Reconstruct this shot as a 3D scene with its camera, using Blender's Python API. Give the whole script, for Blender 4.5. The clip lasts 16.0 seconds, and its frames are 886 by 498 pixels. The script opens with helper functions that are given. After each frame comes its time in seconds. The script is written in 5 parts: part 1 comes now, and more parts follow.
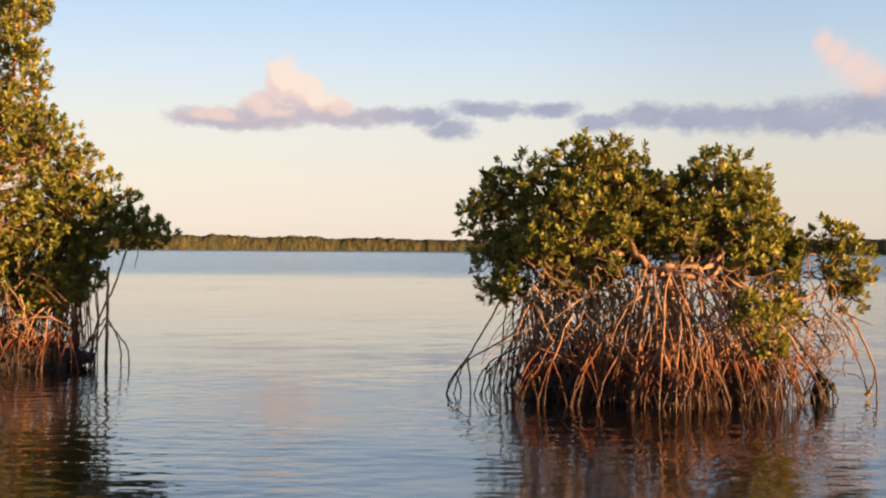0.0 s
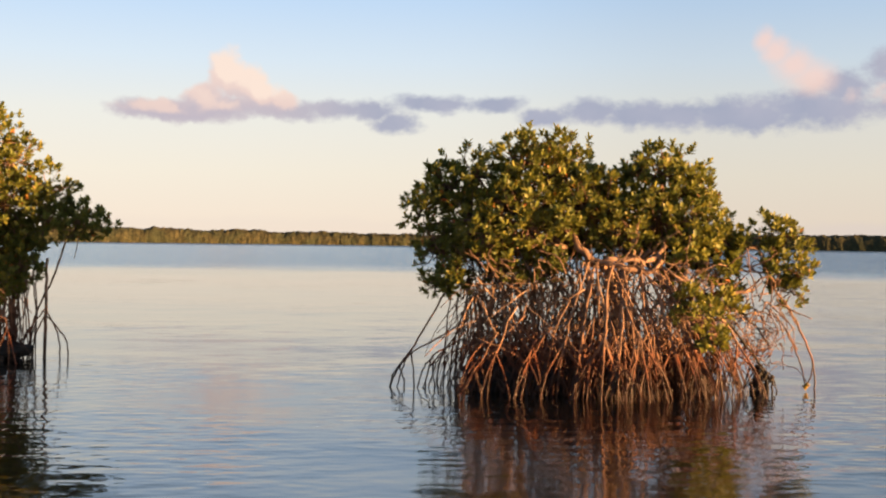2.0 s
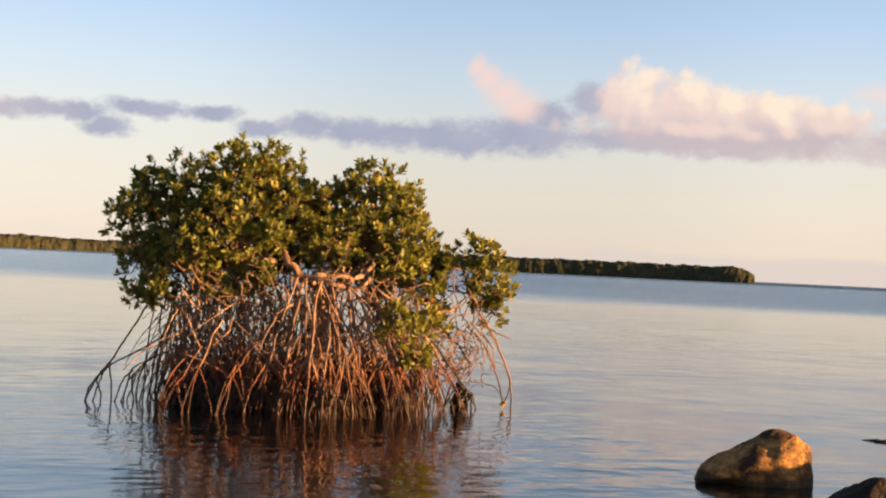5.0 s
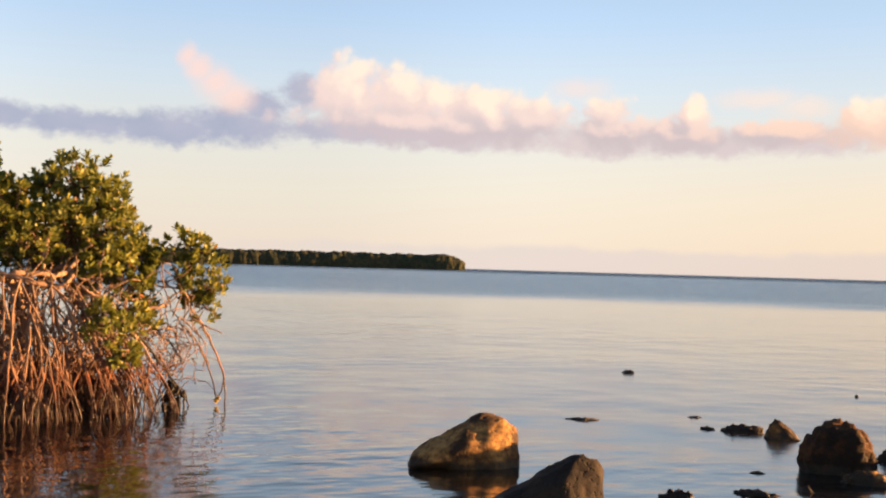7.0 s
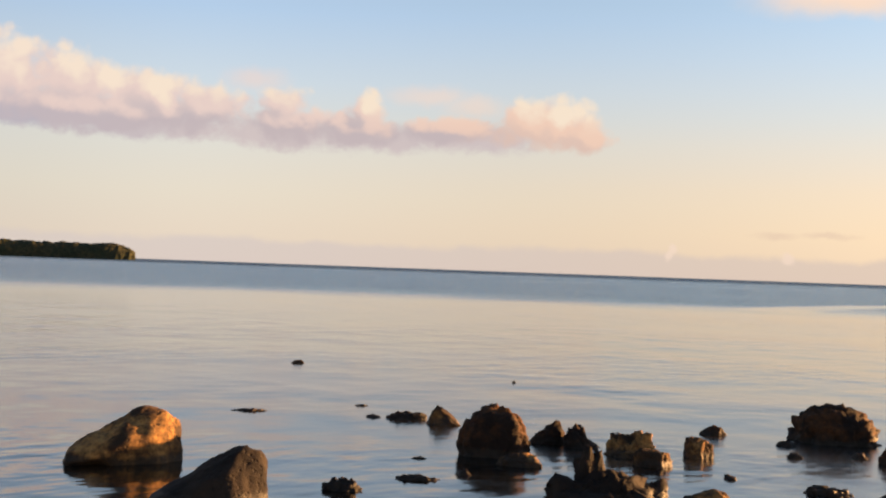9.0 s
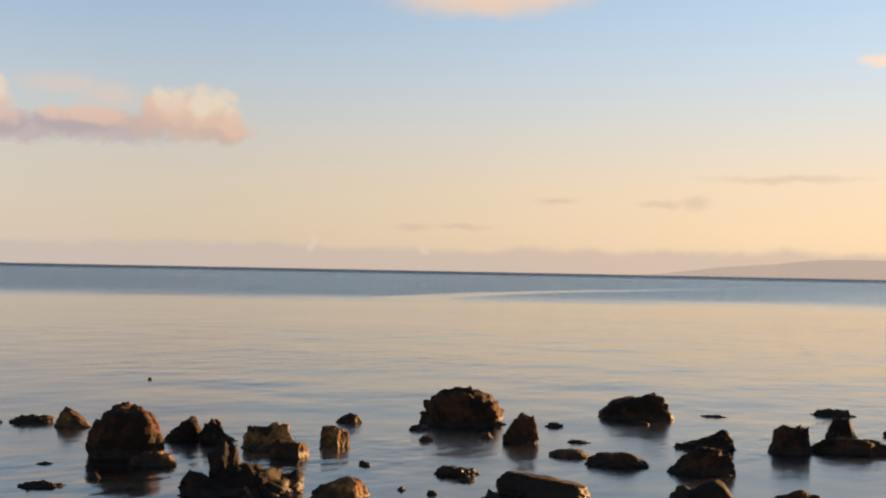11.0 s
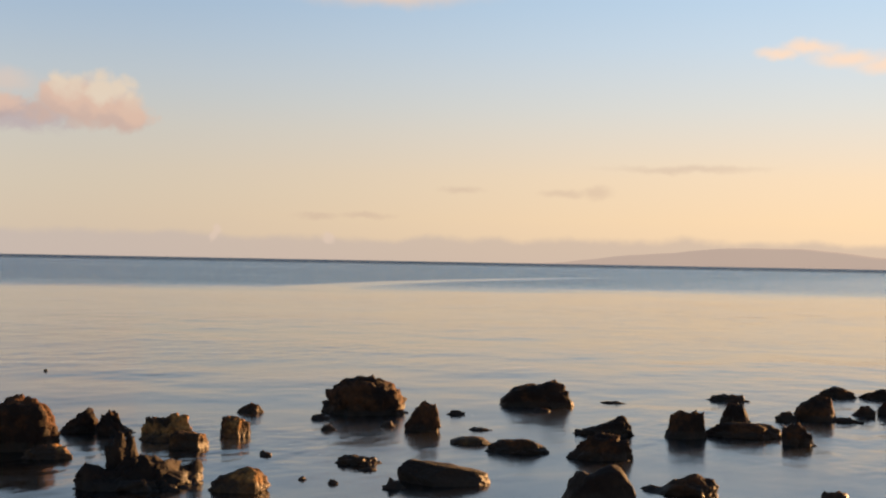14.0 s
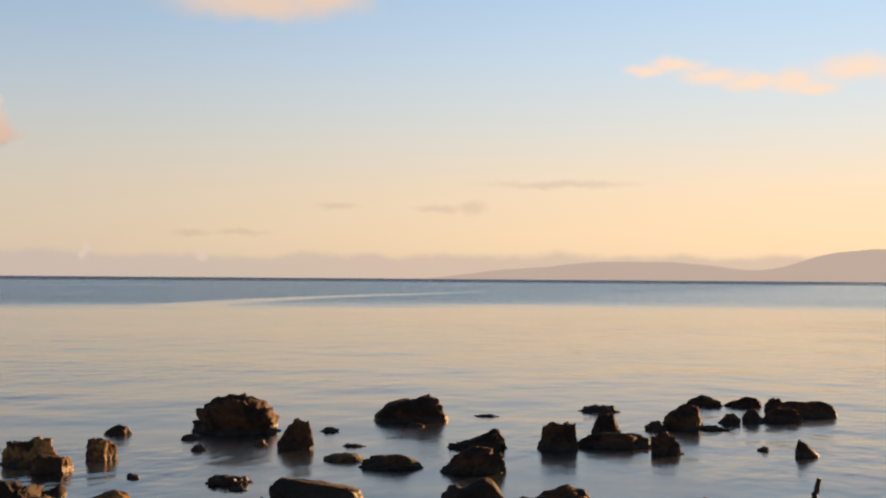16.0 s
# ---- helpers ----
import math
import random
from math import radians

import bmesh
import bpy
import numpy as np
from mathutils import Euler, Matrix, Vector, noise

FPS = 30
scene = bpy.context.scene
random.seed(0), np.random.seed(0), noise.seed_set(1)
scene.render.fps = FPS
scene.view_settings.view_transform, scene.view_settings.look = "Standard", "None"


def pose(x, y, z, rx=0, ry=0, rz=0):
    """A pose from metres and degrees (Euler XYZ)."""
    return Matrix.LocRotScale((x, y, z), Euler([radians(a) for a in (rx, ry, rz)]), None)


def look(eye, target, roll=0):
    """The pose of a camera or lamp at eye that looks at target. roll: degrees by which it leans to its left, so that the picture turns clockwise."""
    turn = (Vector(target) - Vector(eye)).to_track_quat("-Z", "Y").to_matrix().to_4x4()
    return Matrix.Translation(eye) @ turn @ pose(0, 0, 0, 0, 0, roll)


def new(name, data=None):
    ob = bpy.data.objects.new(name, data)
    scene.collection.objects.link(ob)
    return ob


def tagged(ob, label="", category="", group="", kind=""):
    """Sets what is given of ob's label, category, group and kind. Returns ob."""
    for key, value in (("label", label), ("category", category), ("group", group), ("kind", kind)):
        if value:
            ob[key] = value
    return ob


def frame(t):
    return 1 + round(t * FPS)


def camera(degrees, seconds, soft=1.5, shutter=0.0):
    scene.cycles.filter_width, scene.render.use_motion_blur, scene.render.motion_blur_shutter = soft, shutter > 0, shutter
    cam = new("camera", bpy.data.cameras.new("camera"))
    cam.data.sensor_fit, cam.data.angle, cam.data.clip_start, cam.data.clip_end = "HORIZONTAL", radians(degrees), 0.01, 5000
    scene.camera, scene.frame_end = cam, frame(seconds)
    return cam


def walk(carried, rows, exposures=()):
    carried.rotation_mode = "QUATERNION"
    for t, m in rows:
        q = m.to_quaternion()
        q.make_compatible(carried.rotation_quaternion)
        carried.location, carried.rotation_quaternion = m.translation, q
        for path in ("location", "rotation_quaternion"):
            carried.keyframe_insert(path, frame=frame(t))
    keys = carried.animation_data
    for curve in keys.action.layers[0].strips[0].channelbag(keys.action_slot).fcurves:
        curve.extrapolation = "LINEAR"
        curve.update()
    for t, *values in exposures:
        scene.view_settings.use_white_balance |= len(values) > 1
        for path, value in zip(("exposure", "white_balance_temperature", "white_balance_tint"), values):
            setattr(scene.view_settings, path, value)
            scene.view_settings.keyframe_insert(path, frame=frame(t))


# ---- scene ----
def aim(x, y, z, yaw, pitch, roll):
    """A camera pose from its place, the compass turn to the right of +y, the tilt up and the lean, in degrees."""
    a, e = radians(yaw), radians(pitch)
    way = Vector((math.sin(a) * math.cos(e), math.cos(a) * math.cos(e), math.sin(e)))
    return look((x, y, z), Vector((x, y, z)) + way, roll)


cam = camera(39.71, 16.0, soft=2.2)
walk(cam, [
    (0, aim(0.000, 0.000, 1.500, 0.00, 0.02, 0.42)),
    (0.5, aim(-0.004, 0.015, 1.500, 1.88, 0.62, 0.66)),
    (1, aim(0.013, 0.018, 1.494, 2.63, 0.44, 0.85)),
    (1.5, aim(0.004, 0.032, 1.496, 2.61, 0.03, 0.77)),
    (2, aim(0.004, 0.016, 1.484, 2.60, -0.23, 0.68)),
    (2.5, aim(0.006, 0.027, 1.492, 2.70, -0.42, 0.57)),
    (3, aim(0.015, 0.016, 1.494, 2.96, -0.47, 0.52)),
    (3.5, aim(-0.004, 0.033, 1.500, 5.38, 0.01, 1.14)),
    (4, aim(0.008, 0.022, 1.491, 8.49, 0.36, 1.96)),
    (4.5, aim(0.034, 0.061, 1.496, 12.33, 0.30, 2.68)),
    (4.7, aim(0.037, 0.062, 1.497, 13.78, 0.53, 2.76)),
    (6.8, aim(0.071, 0.073, 1.514, 28.03, 0.82, 1.77)),
    (7, aim(0.075, 0.074, 1.515, 29.18, 0.88, 1.63)),
    (7.5, aim(0.085, 0.076, 1.517, 32.68, 0.88, 1.76)),
    (8, aim(0.109, 0.079, 1.513, 36.23, 1.03, 1.54)),
    (8.5, aim(0.144, 0.101, 1.505, 40.17, 0.93, 1.67)),
    (9, aim(0.152, 0.092, 1.505, 44.30, 0.94, 2.06)),
    (9.5, aim(0.195, 0.114, 1.505, 48.33, 1.32, 1.17)),
    (10, aim(0.192, 0.107, 1.510, 52.30, 1.16, 0.67)),
    (10.2, aim(0.198, 0.102, 1.510, 53.82, 1.14, 0.76)),
    (12.3, aim(0.260, 0.050, 1.501, 68.22, 0.80, 1.37)),
    (12.5, aim(0.260, 0.050, 1.501, 67.98, 0.78, 1.35)),
    (13, aim(0.250, 0.041, 1.506, 67.28, 0.88, 0.86)),
    (13.5, aim(0.247, 0.049, 1.499, 67.00, 0.82, 1.06)),
    (14, aim(0.240, 0.055, 1.507, 65.36, 0.58, 1.06)),
    (14.5, aim(0.261, 0.078, 1.504, 64.26, 0.90, 1.02)),
    (15, aim(0.242, 0.056, 1.505, 65.73, 1.49, 0.35)),
    (15.5, aim(0.253, 0.036, 1.504, 68.89, 1.21, 0.36)),
    (16, aim(0.278, 0.033, 1.502, 71.13, 1.38, 0.43)),
], exposures=[(0, 2.9), (4.5, 2.92), (7.3, 3.06), (8.5, 2.91), (10, 2.67), (13, 2.52), (16, 2.56)])

# ---------------------------------------------------------------- sky, clouds and sun
SUN_TURN, SUN_HEIGHT = 113.5, 5.0      # degrees to the right of +y, degrees above the horizon
GLOW_TURN = 128.0                      # the middle of the evening glow
SKY_GAIN = 0.134


def lin(r, g, b):
    """A colour of 0..255 display values as linear RGBA."""
    def one(c):
        c /= 255
        return c / 12.92 if c <= 0.04045 else ((c + 0.055) / 1.055) ** 2.4
    return (one(r), one(g), one(b), 1.0)


class Nodes:
    """Short hand for building node trees."""

    def __init__(self, tree):
        self.tree = tree

    def add(self, kind, **sets):
        n = self.tree.nodes.new(kind)
        for k, v in sets.items():
            setattr(n, k, v)
        return n

    def put(self, socket, value):
        if isinstance(value, bpy.types.NodeSocket):
            self.tree.links.new(value, socket)
        elif value is not None:
            socket.default_value = value

    def math(self, op, a, b=None, c=None, clamp=False):
        n = self.add("ShaderNodeMath", operation=op, use_clamp=clamp)
        for s, v in zip(n.inputs, (a, b, c)):
            self.put(s, v)
        return n.outputs[0]

    def vec(self, op, a, b=None, c=None, scale=None):
        n = self.add("ShaderNodeVectorMath", operation=op)
        for s, v in zip(n.inputs, (a, b, c)):
            self.put(s, v)
        if scale is not None:
            self.put(n.inputs["Scale"], scale)
        return n.outputs["Value"] if op in ("LENGTH", "DOT_PRODUCT", "DISTANCE") else n.outputs["Vector"]

    def step(self, x, lo, hi, a=0.0, b=1.0, kind="SMOOTHSTEP"):
        n = self.add("ShaderNodeMapRange", interpolation_type=kind)
        for s, v in zip(n.inputs, (x, lo, hi, a, b)):
            self.put(s, v)
        return n.outputs[0]

    def mix(self, f, a, b, blend="MIX"):
        n = self.add("ShaderNodeMix", data_type="RGBA", blend_type=blend)
        self.put(n.inputs[0], f), self.put(n.inputs[6], a), self.put(n.inputs[7], b)
        return n.outputs[2]

    def noise(self, p, scale, detail=4.0, rough=0.55, out=0, stretch=None):
        if stretch:
            p = self.vec("MULTIPLY", p, stretch)
        n = self.add("ShaderNodeTexNoise")
        self.put(n.inputs["Vector"], p)
        n.inputs["Scale"].default_value, n.inputs["Detail"].default_value, n.inputs["Roughness"].default_value = scale, detail, rough
        return n.outputs[out]

    def ramp(self, f, stops):
        n = self.add("ShaderNodeValToRGB")
        el = n.color_ramp.elements
        while len(el) < len(stops):
            el.new(0.5)
        for e, (p, c) in zip(el, stops):
            e.position, e.color = p, c
        self.put(n.inputs[0], f)
        return n.outputs[0]


def puffs(name, soft, rows):
    """A node group: how deep a direction (degrees right, degrees up) lies in a bank of clouds made of soft puffs."""
    g = bpy.data.node_groups.new(name, "ShaderNodeTree")
    g.interface.new_socket("Vector", in_out="INPUT", socket_type="NodeSocketVector")
    g.interface.new_socket("Depth", in_out="OUTPUT", socket_type="NodeSocketFloat")
    n = Nodes(g)
    src, dst = n.add("NodeGroupInput"), n.add("NodeGroupOutput")
    p = src.outputs[0]
    w1 = n.vec("SUBTRACT", n.noise(p, 0.55, 3, 0.5, 1), (0.5, 0.5, 0.5))
    w2 = n.vec("SUBTRACT", n.noise(p, 1.9, 4, 0.6, 1), (0.5, 0.5, 0.5))
    q = n.vec("MULTIPLY_ADD", w1, (0.9, 0.55, 0), p)
    q = n.vec("MULTIPLY_ADD", w2, (0.4, 0.32, 0), q)
    near = None
    for u, v, ru, rv in rows:
        d = n.vec("LENGTH", n.vec("MULTIPLY_ADD", q, (1 / ru, 1 / rv, 0), (-u / ru, -v / rv, 0)))
        near = d if near is None else n.math("SMOOTH_MIN", near, d, soft)
    n.put(dst.inputs[0], n.math("SUBTRACT", 1.0, near))
    return g


def cumulus_rows():
    yield -9.8, 6.0, 2.8, 0.55     # first heap, over the far shore
    yield -8.4, 6.6, 1.3, 0.8
    yield -7.4, 7.7, 0.95, 1.1
    yield -6.7, 7.2, 1.2, 1.0
    yield -6.1, 6.8, 1.1, 0.8
    yield -5.2, 6.4, 1.2, 0.6
    yield -7.4, 6.3, 2.4, 0.7
    yield 24.3, 8.2, 1.9, 1.7      # the long bank
    yield 27.3, 7.9, 2.2, 1.6
    yield 30.4, 7.5, 2.4, 1.5
    yield 33.2, 7.0, 2.0, 1.1
    yield 28.0, 6.6, 6.5, 1.1
    yield 36.8, 7.4, 1.2, 0.9
    yield 37.0, 6.4, 2.5, 0.9
    yield 40.6, 7.2, 1.0, 1.0
    yield 40.0, 6.3, 2.5, 0.8
    yield 44.5, 6.4, 3.0, 0.7
    yield 48.4, 6.8, 2.3, 1.2
    yield 49.6, 7.0, 1.7, 1.2
    yield 50.6, 6.5, 1.5, 0.9


def stratus_rows():
    yield -9.0, 5.9, 3.2, 0.45
    yield -11.2, 6.0, 1.7, 0.5
    yield -5.0, 6.1, 2.4, 0.5
    yield -2.5, 6.2, 1.6, 0.45
    yield -0.8, 6.2, 1.4, 0.45
    yield 0.2, 5.6, 1.3, 0.5
    yield 2.2, 6.5, 2.3, 0.42
    yield 4.9, 6.55, 1.4, 0.4
    yield 7.3, 5.9, 1.2, 0.4
    yield 9.3, 6.15, 1.6, 0.6
    yield 12.5, 6.0, 3.5, 0.65
    yield 16.0, 6.0, 3.5, 0.75
    yield 19.5, 6.3, 3.0, 0.9
    yield 20.7, 7.1, 1.2, 0.8
    yield 22.4, 7.9, 0.9, 0.9
    yield 24.5, 6.2, 4.0, 0.6
    yield 31.0, 6.0, 4.5, 0.6
    yield 36.5, 6.0, 3.6, 0.7
    yield 41.5, 6.0, 3.8, 0.7
    yield 45.8, 6.1, 3.2, 0.7


def knob_rows():
    yield -7.4, 7.9, 0.8, 0.9
    yield -5.8, 7.0, 1.0, 0.6
    yield 24.6, 9.2, 1.0, 0.8
    yield 27.2, 8.8, 1.0, 0.8
    yield 29.0, 7.8, 0.7, 1.4
    yield 31.2, 7.6, 0.6, 1.2
    yield 40.6, 7.5, 0.8, 0.7
    yield 49.8, 7.3, 1.3, 0.8


def wisp_rows():
    yield 17.3, 9.3, 0.50, 0.55    # leaning wisp
    yield 17.7, 8.8, 0.65, 0.65
    yield 18.4, 8.2, 0.90, 0.70
    yield 19.2, 7.6, 1.10, 0.75
    yield 35.4, 8.4, 1.3, 0.5
    yield 43.5, 8.0, 1.8, 0.45
    yield 45.5, 7.6, 1.5, 0.5
    yield 62.5, 12.5, 4.2, 0.7
    yield 65.2, 12.7, 2.2, 0.6
    yield 80.6, 9.55, 0.9, 0.26
    yield 81.9, 9.75, 1.3, 0.36
    yield 83.6, 9.3, 1.5, 0.36
    yield 85.4, 8.95, 1.6, 0.40
    yield 87.0, 9.0, 1.2, 0.55
    yield 88.0, 8.6, 1.0, 0.3
    yield 89.9, 9.5, 1.9, 0.55
    yield 92.5, 9.3, 2.2, 0.6
    yield 72.5, 3.25, 0.7, 0.27
    yield 71.0, 3.28, 1.1, 0.2
    yield 76.5, 4.4, 3.2, 0.18
    yield 66.2, 3.35, 0.9, 0.17
    yield 59.4, 2.0, 1.0, 0.16
    yield 61.7, 2.05, 1.2, 0.15


def make_sky():
    world = bpy.data.worlds.new("sky")
    scene.world = world
    world.use_nodes = True
    t = world.node_tree
    t.nodes.clear()
    n = Nodes(t)
    way = n.vec("NORMALIZE", n.add("ShaderNodeTexCoord").outputs["Generated"])
    xyz = n.add("ShaderNodeSeparateXYZ")
    n.put(xyz.inputs[0], way)
    x, y, z = xyz.outputs
    u = n.math("MULTIPLY", n.math("ARCTAN2", x, y), 180 / math.pi)
    v = n.math("MULTIPLY", n.math("ARCSINE", z), 180 / math.pi)
    va = n.math("ABSOLUTE", v)
    pos = n.add("ShaderNodeCombineXYZ")
    n.put(pos.inputs[0], u), n.put(pos.inputs[1], v)
    p = pos.outputs[0]
    f = n.math("DIVIDE", va, 40.0)
    left = n.ramp(f, [(0.0, lin(245, 225, 205)), (0.08, lin(243, 234, 217)), (0.15, lin(235, 235, 228)), (0.21, lin(217, 231, 242)),
                      (0.29, lin(190, 217, 246)), (0.5, lin(136, 160, 181)), (1.0, lin(88, 126, 180))])
    right = n.ramp(f, [(0.0, lin(236, 203, 166)), (0.05, lin(246, 212, 169)), (0.1, lin(242, 214, 179)), (0.18, lin(217, 215, 208)),
                       (0.25, lin(197, 212, 224)), (0.32, lin(180, 205, 227)), (0.5, lin(140, 152, 164)), (1.0, lin(86, 116, 168))])
    # how far round towards the sun: -1 opposite, 1 under it
    flat = n.vec("NORMALIZE", n.vec("MULTIPLY", way, (1, 1, 0)))
    sunward = n.vec("DOT_PRODUCT", flat, (math.sin(radians(GLOW_TURN)), math.cos(radians(GLOW_TURN)), 0))
    base = n.mix(n.step(sunward, -0.35, 0.9), left, right)
    base = n.vec("SCALE", base, scale=n.math("ADD", n.step(sunward, -0.85, -0.35, 1.04, 0.95), n.step(sunward, 0.12, 0.95, 0.0, 0.58)))
    # a little duller under the grey layer
    base = n.vec("SCALE", base, scale=n.math("ADD", n.step(u, 2.0, 15.0, 1.0, 0.91), n.step(u, 22.0, 34.0, 0.0, 0.09)))
    # the high sky, out of view, is the physical model's
    high = n.add("ShaderNodeTexSky", sky_type="NISHITA", sun_disc=False, sun_elevation=radians(SUN_HEIGHT), sun_rotation=radians(SUN_TURN))
    base = n.mix(n.step(va, 16.0, 50.0, 0.0, 0.6), base, n.vec("SCALE", high.outputs[0], scale=0.25))
    # haze bank low over the sea
    top = n.math("MULTIPLY_ADD", n.noise(p, 0.35, 5, 0.55), 1.1, 0.75)
    bank = n.math("MULTIPLY", n.step(v, top, n.math("SUBTRACT", top, 0.45)), n.step(u, 8.0, 34.0, 0.1, 0.6))
    base = n.mix(bank, base, n.mix(n.step(u, 20, 85), lin(216, 205, 204), lin(216, 196, 184)))

    def depth(group, at):
        g = n.add("ShaderNodeGroup")
        g.node_tree = group
        n.put(g.inputs[0], at)
        return g.outputs[0]
    fine = n.math("SUBTRACT", n.noise(p, 0.85, 6, 0.55), 0.5)

    def billow(at):
        """Rounded heads, large with smaller ones on them."""
        w = n.add("ShaderNodeTexVoronoi", feature="SMOOTH_F1", voronoi_dimensions="2D", normalize=False)
        n.put(w.inputs["Vector"], n.vec("MULTIPLY_ADD", n.noise(at, 0.7, 3, 0.5, 1), (0.9, 0.9, 0), at))
        for k, s in (("Scale", 0.62), ("Detail", 2.0), ("Roughness", 0.5), ("Lacunarity", 2.2), ("Smoothness", 0.7)):
            w.inputs[k].default_value = s
        return n.math("SUBTRACT", 0.5, w.outputs["Distance"])
    # two far cloud heads standing out of the haze
    heads = puffs("distant_heads", 0.2, [(54.85, 1.25, 0.34, 0.34), (54.75, 1.0, 0.3, 0.4), (60.0, 1.05, 0.36, 0.3)])
    base = n.mix(n.step(depth(heads, p), -0.1, 0.6, 0.0, 0.75), base, lin(250, 224, 204))
    # shaded grey layer
    stratus = puffs("stratus", 0.25, list(stratus_rows()))
    torn = n.math("SUBTRACT", n.noise(p, 2.4, 5, 0.6, stretch=(0.8, 1.3, 1.0)), 0.5)
    ds = n.math("MULTIPLY_ADD", torn, 0.75, n.math("MULTIPLY_ADD", fine, 0.9, depth(stratus, p)))
    grey = n.mix(n.noise(p, 0.5, 3), n.mix(n.step(u, 18, 34), lin(152, 161, 186), lin(204, 189, 192)), n.mix(n.step(u, 18, 34), lin(182, 182, 199), lin(220, 204, 201)))
    grey = n.mix(n.step(u, -7.0, 1.0, 0.75, 0.0), grey, lin(208, 194, 199))
    base = n.mix(n.step(ds, -0.3, 0.55, 0.0, 0.93), base, grey)
    # sunlit heaps: brighter where the cloud thins towards the sun
    cumulus = puffs("cumulus", 0.3, list(cumulus_rows()))
    dc = depth(cumulus, p)
    toward = n.vec("ADD", p, (0.55, 0.42, 0.0))
    here = n.math("MULTIPLY_ADD", billow(p), 0.6, n.math("MULTIPLY_ADD", fine, 0.35, dc))
    there = n.math("MULTIPLY_ADD", billow(toward), 0.6, n.math("MULTIPLY_ADD", fine, 0.35, depth(cumulus, toward)))
    lit = n.math("MULTIPLY", n.step(n.math("SUBTRACT", here, there), -0.35, 0.65), 0.34)
    lit = n.math("MULTIPLY_ADD", n.step(v, 5.5, 8.2), 0.52, lit)
    knobs = puffs("sunlit_knobs", 0.2, list(knob_rows()))
    lit = n.math("MULTIPLY_ADD", n.step(n.math("MULTIPLY_ADD", fine, 1.2, depth(knobs, p)), -0.1, 0.8), 0.25, lit)
    lit = n.math("ADD", lit, n.math("ADD", n.step(u, 45.5, 48.5, 0.0, 0.12), n.step(u, -4.0, 0.0, 0.14, 0.0)))
    shade = n.mix(n.step(u, 0, 40), lin(196, 187, 198), lin(202, 187, 189))
    shade = n.mix(n.step(u, 44.0, 48.0), shade, lin(228, 198, 184))
    cloud = n.mix(n.step(lit, 0.12, 0.58), shade, n.mix(n.step(u, 34, 50), lin(238, 212, 203), lin(247, 210, 188)))
    cloud = n.mix(n.step(lit, 0.55, 0.95), cloud, n.mix(n.step(u, 0, 40), lin(254, 230, 214), lin(255, 234, 210)))
    base = n.mix(n.step(here, -0.20, 0.34, 0.0, 0.95), base, cloud)
    # thin evening wisps
    wisps = puffs("wisps", 0.2, list(wisp_rows()))
    dw = n.math("MULTIPLY_ADD", fine, 0.55, depth(wisps, p))
    ww = n.mix(n.step(v, 4.8, 8.0), lin(216, 186, 170), n.mix(n.step(u, 20, 60), lin(246, 214, 204), n.vec("SCALE", lin(255, 221, 192)[:3], scale=n.step(u, 70.0, 80.0, 1.08, 1.32))))
    base = n.mix(n.math("MULTIPLY", n.step(dw, -0.55, 0.85), n.math("MULTIPLY", n.step(v, 4.8, 7.0, 0.32, 0.85), n.math("MAXIMUM", n.step(u, 20.0, 32.0, 1.0, 0.55), n.step(u, 55.0, 60.0)))), base, ww)
    bg = n.add("ShaderNodeBackground")
    n.put(bg.inputs["Color"], base)
    bg.inputs["Strength"].default_value = SKY_GAIN
    n.put(n.add("ShaderNodeOutputWorld").inputs["Surface"], bg.outputs[0])


make_sky()
lamp = bpy.data.lights.new("sun", "SUN")
lamp.energy, lamp.angle, lamp.color = 4.3, radians(0.6), (1.0, 0.52, 0.20)
a, e = radians(SUN_TURN), radians(SUN_HEIGHT)
new("sun", lamp).matrix_world = look((60 * math.sin(a), 60 * math.cos(a), 60 * math.tan(e)), (0, 0, 0))

# ---------------------------------------------------------------- materials


def material(name):
    m = bpy.data.materials.new(name)
    m.use_nodes = True
    t = m.node_tree
    t.nodes.clear()
    n = Nodes(t)
    out = n.add("ShaderNodeOutputMaterial")
    return m, n, out


def principled(n, out, colour, rough, bump=None, strength=0.3, distance=0.01, **more):
    b = n.add("ShaderNodeBsdfPrincipled")
    n.put(b.inputs["Base Color"], colour), n.put(b.inputs["Roughness"], rough)
    for k, v in more.items():
        n.put(b.inputs[k.replace("_", " ")], v)
    if bump is not None:
        h = n.add("ShaderNodeBump")
        h.inputs["Strength"].default_value, h.inputs["Distance"].default_value = strength, distance
        n.put(h.inputs["Height"], bump)
        n.put(b.inputs["Normal"], h.outputs[0])
    if out is not None:
        n.put(out.inputs[0], b.outputs[0])
    return b


def place(n):
    return n.add("ShaderNodeNewGeometry").outputs["Position"]


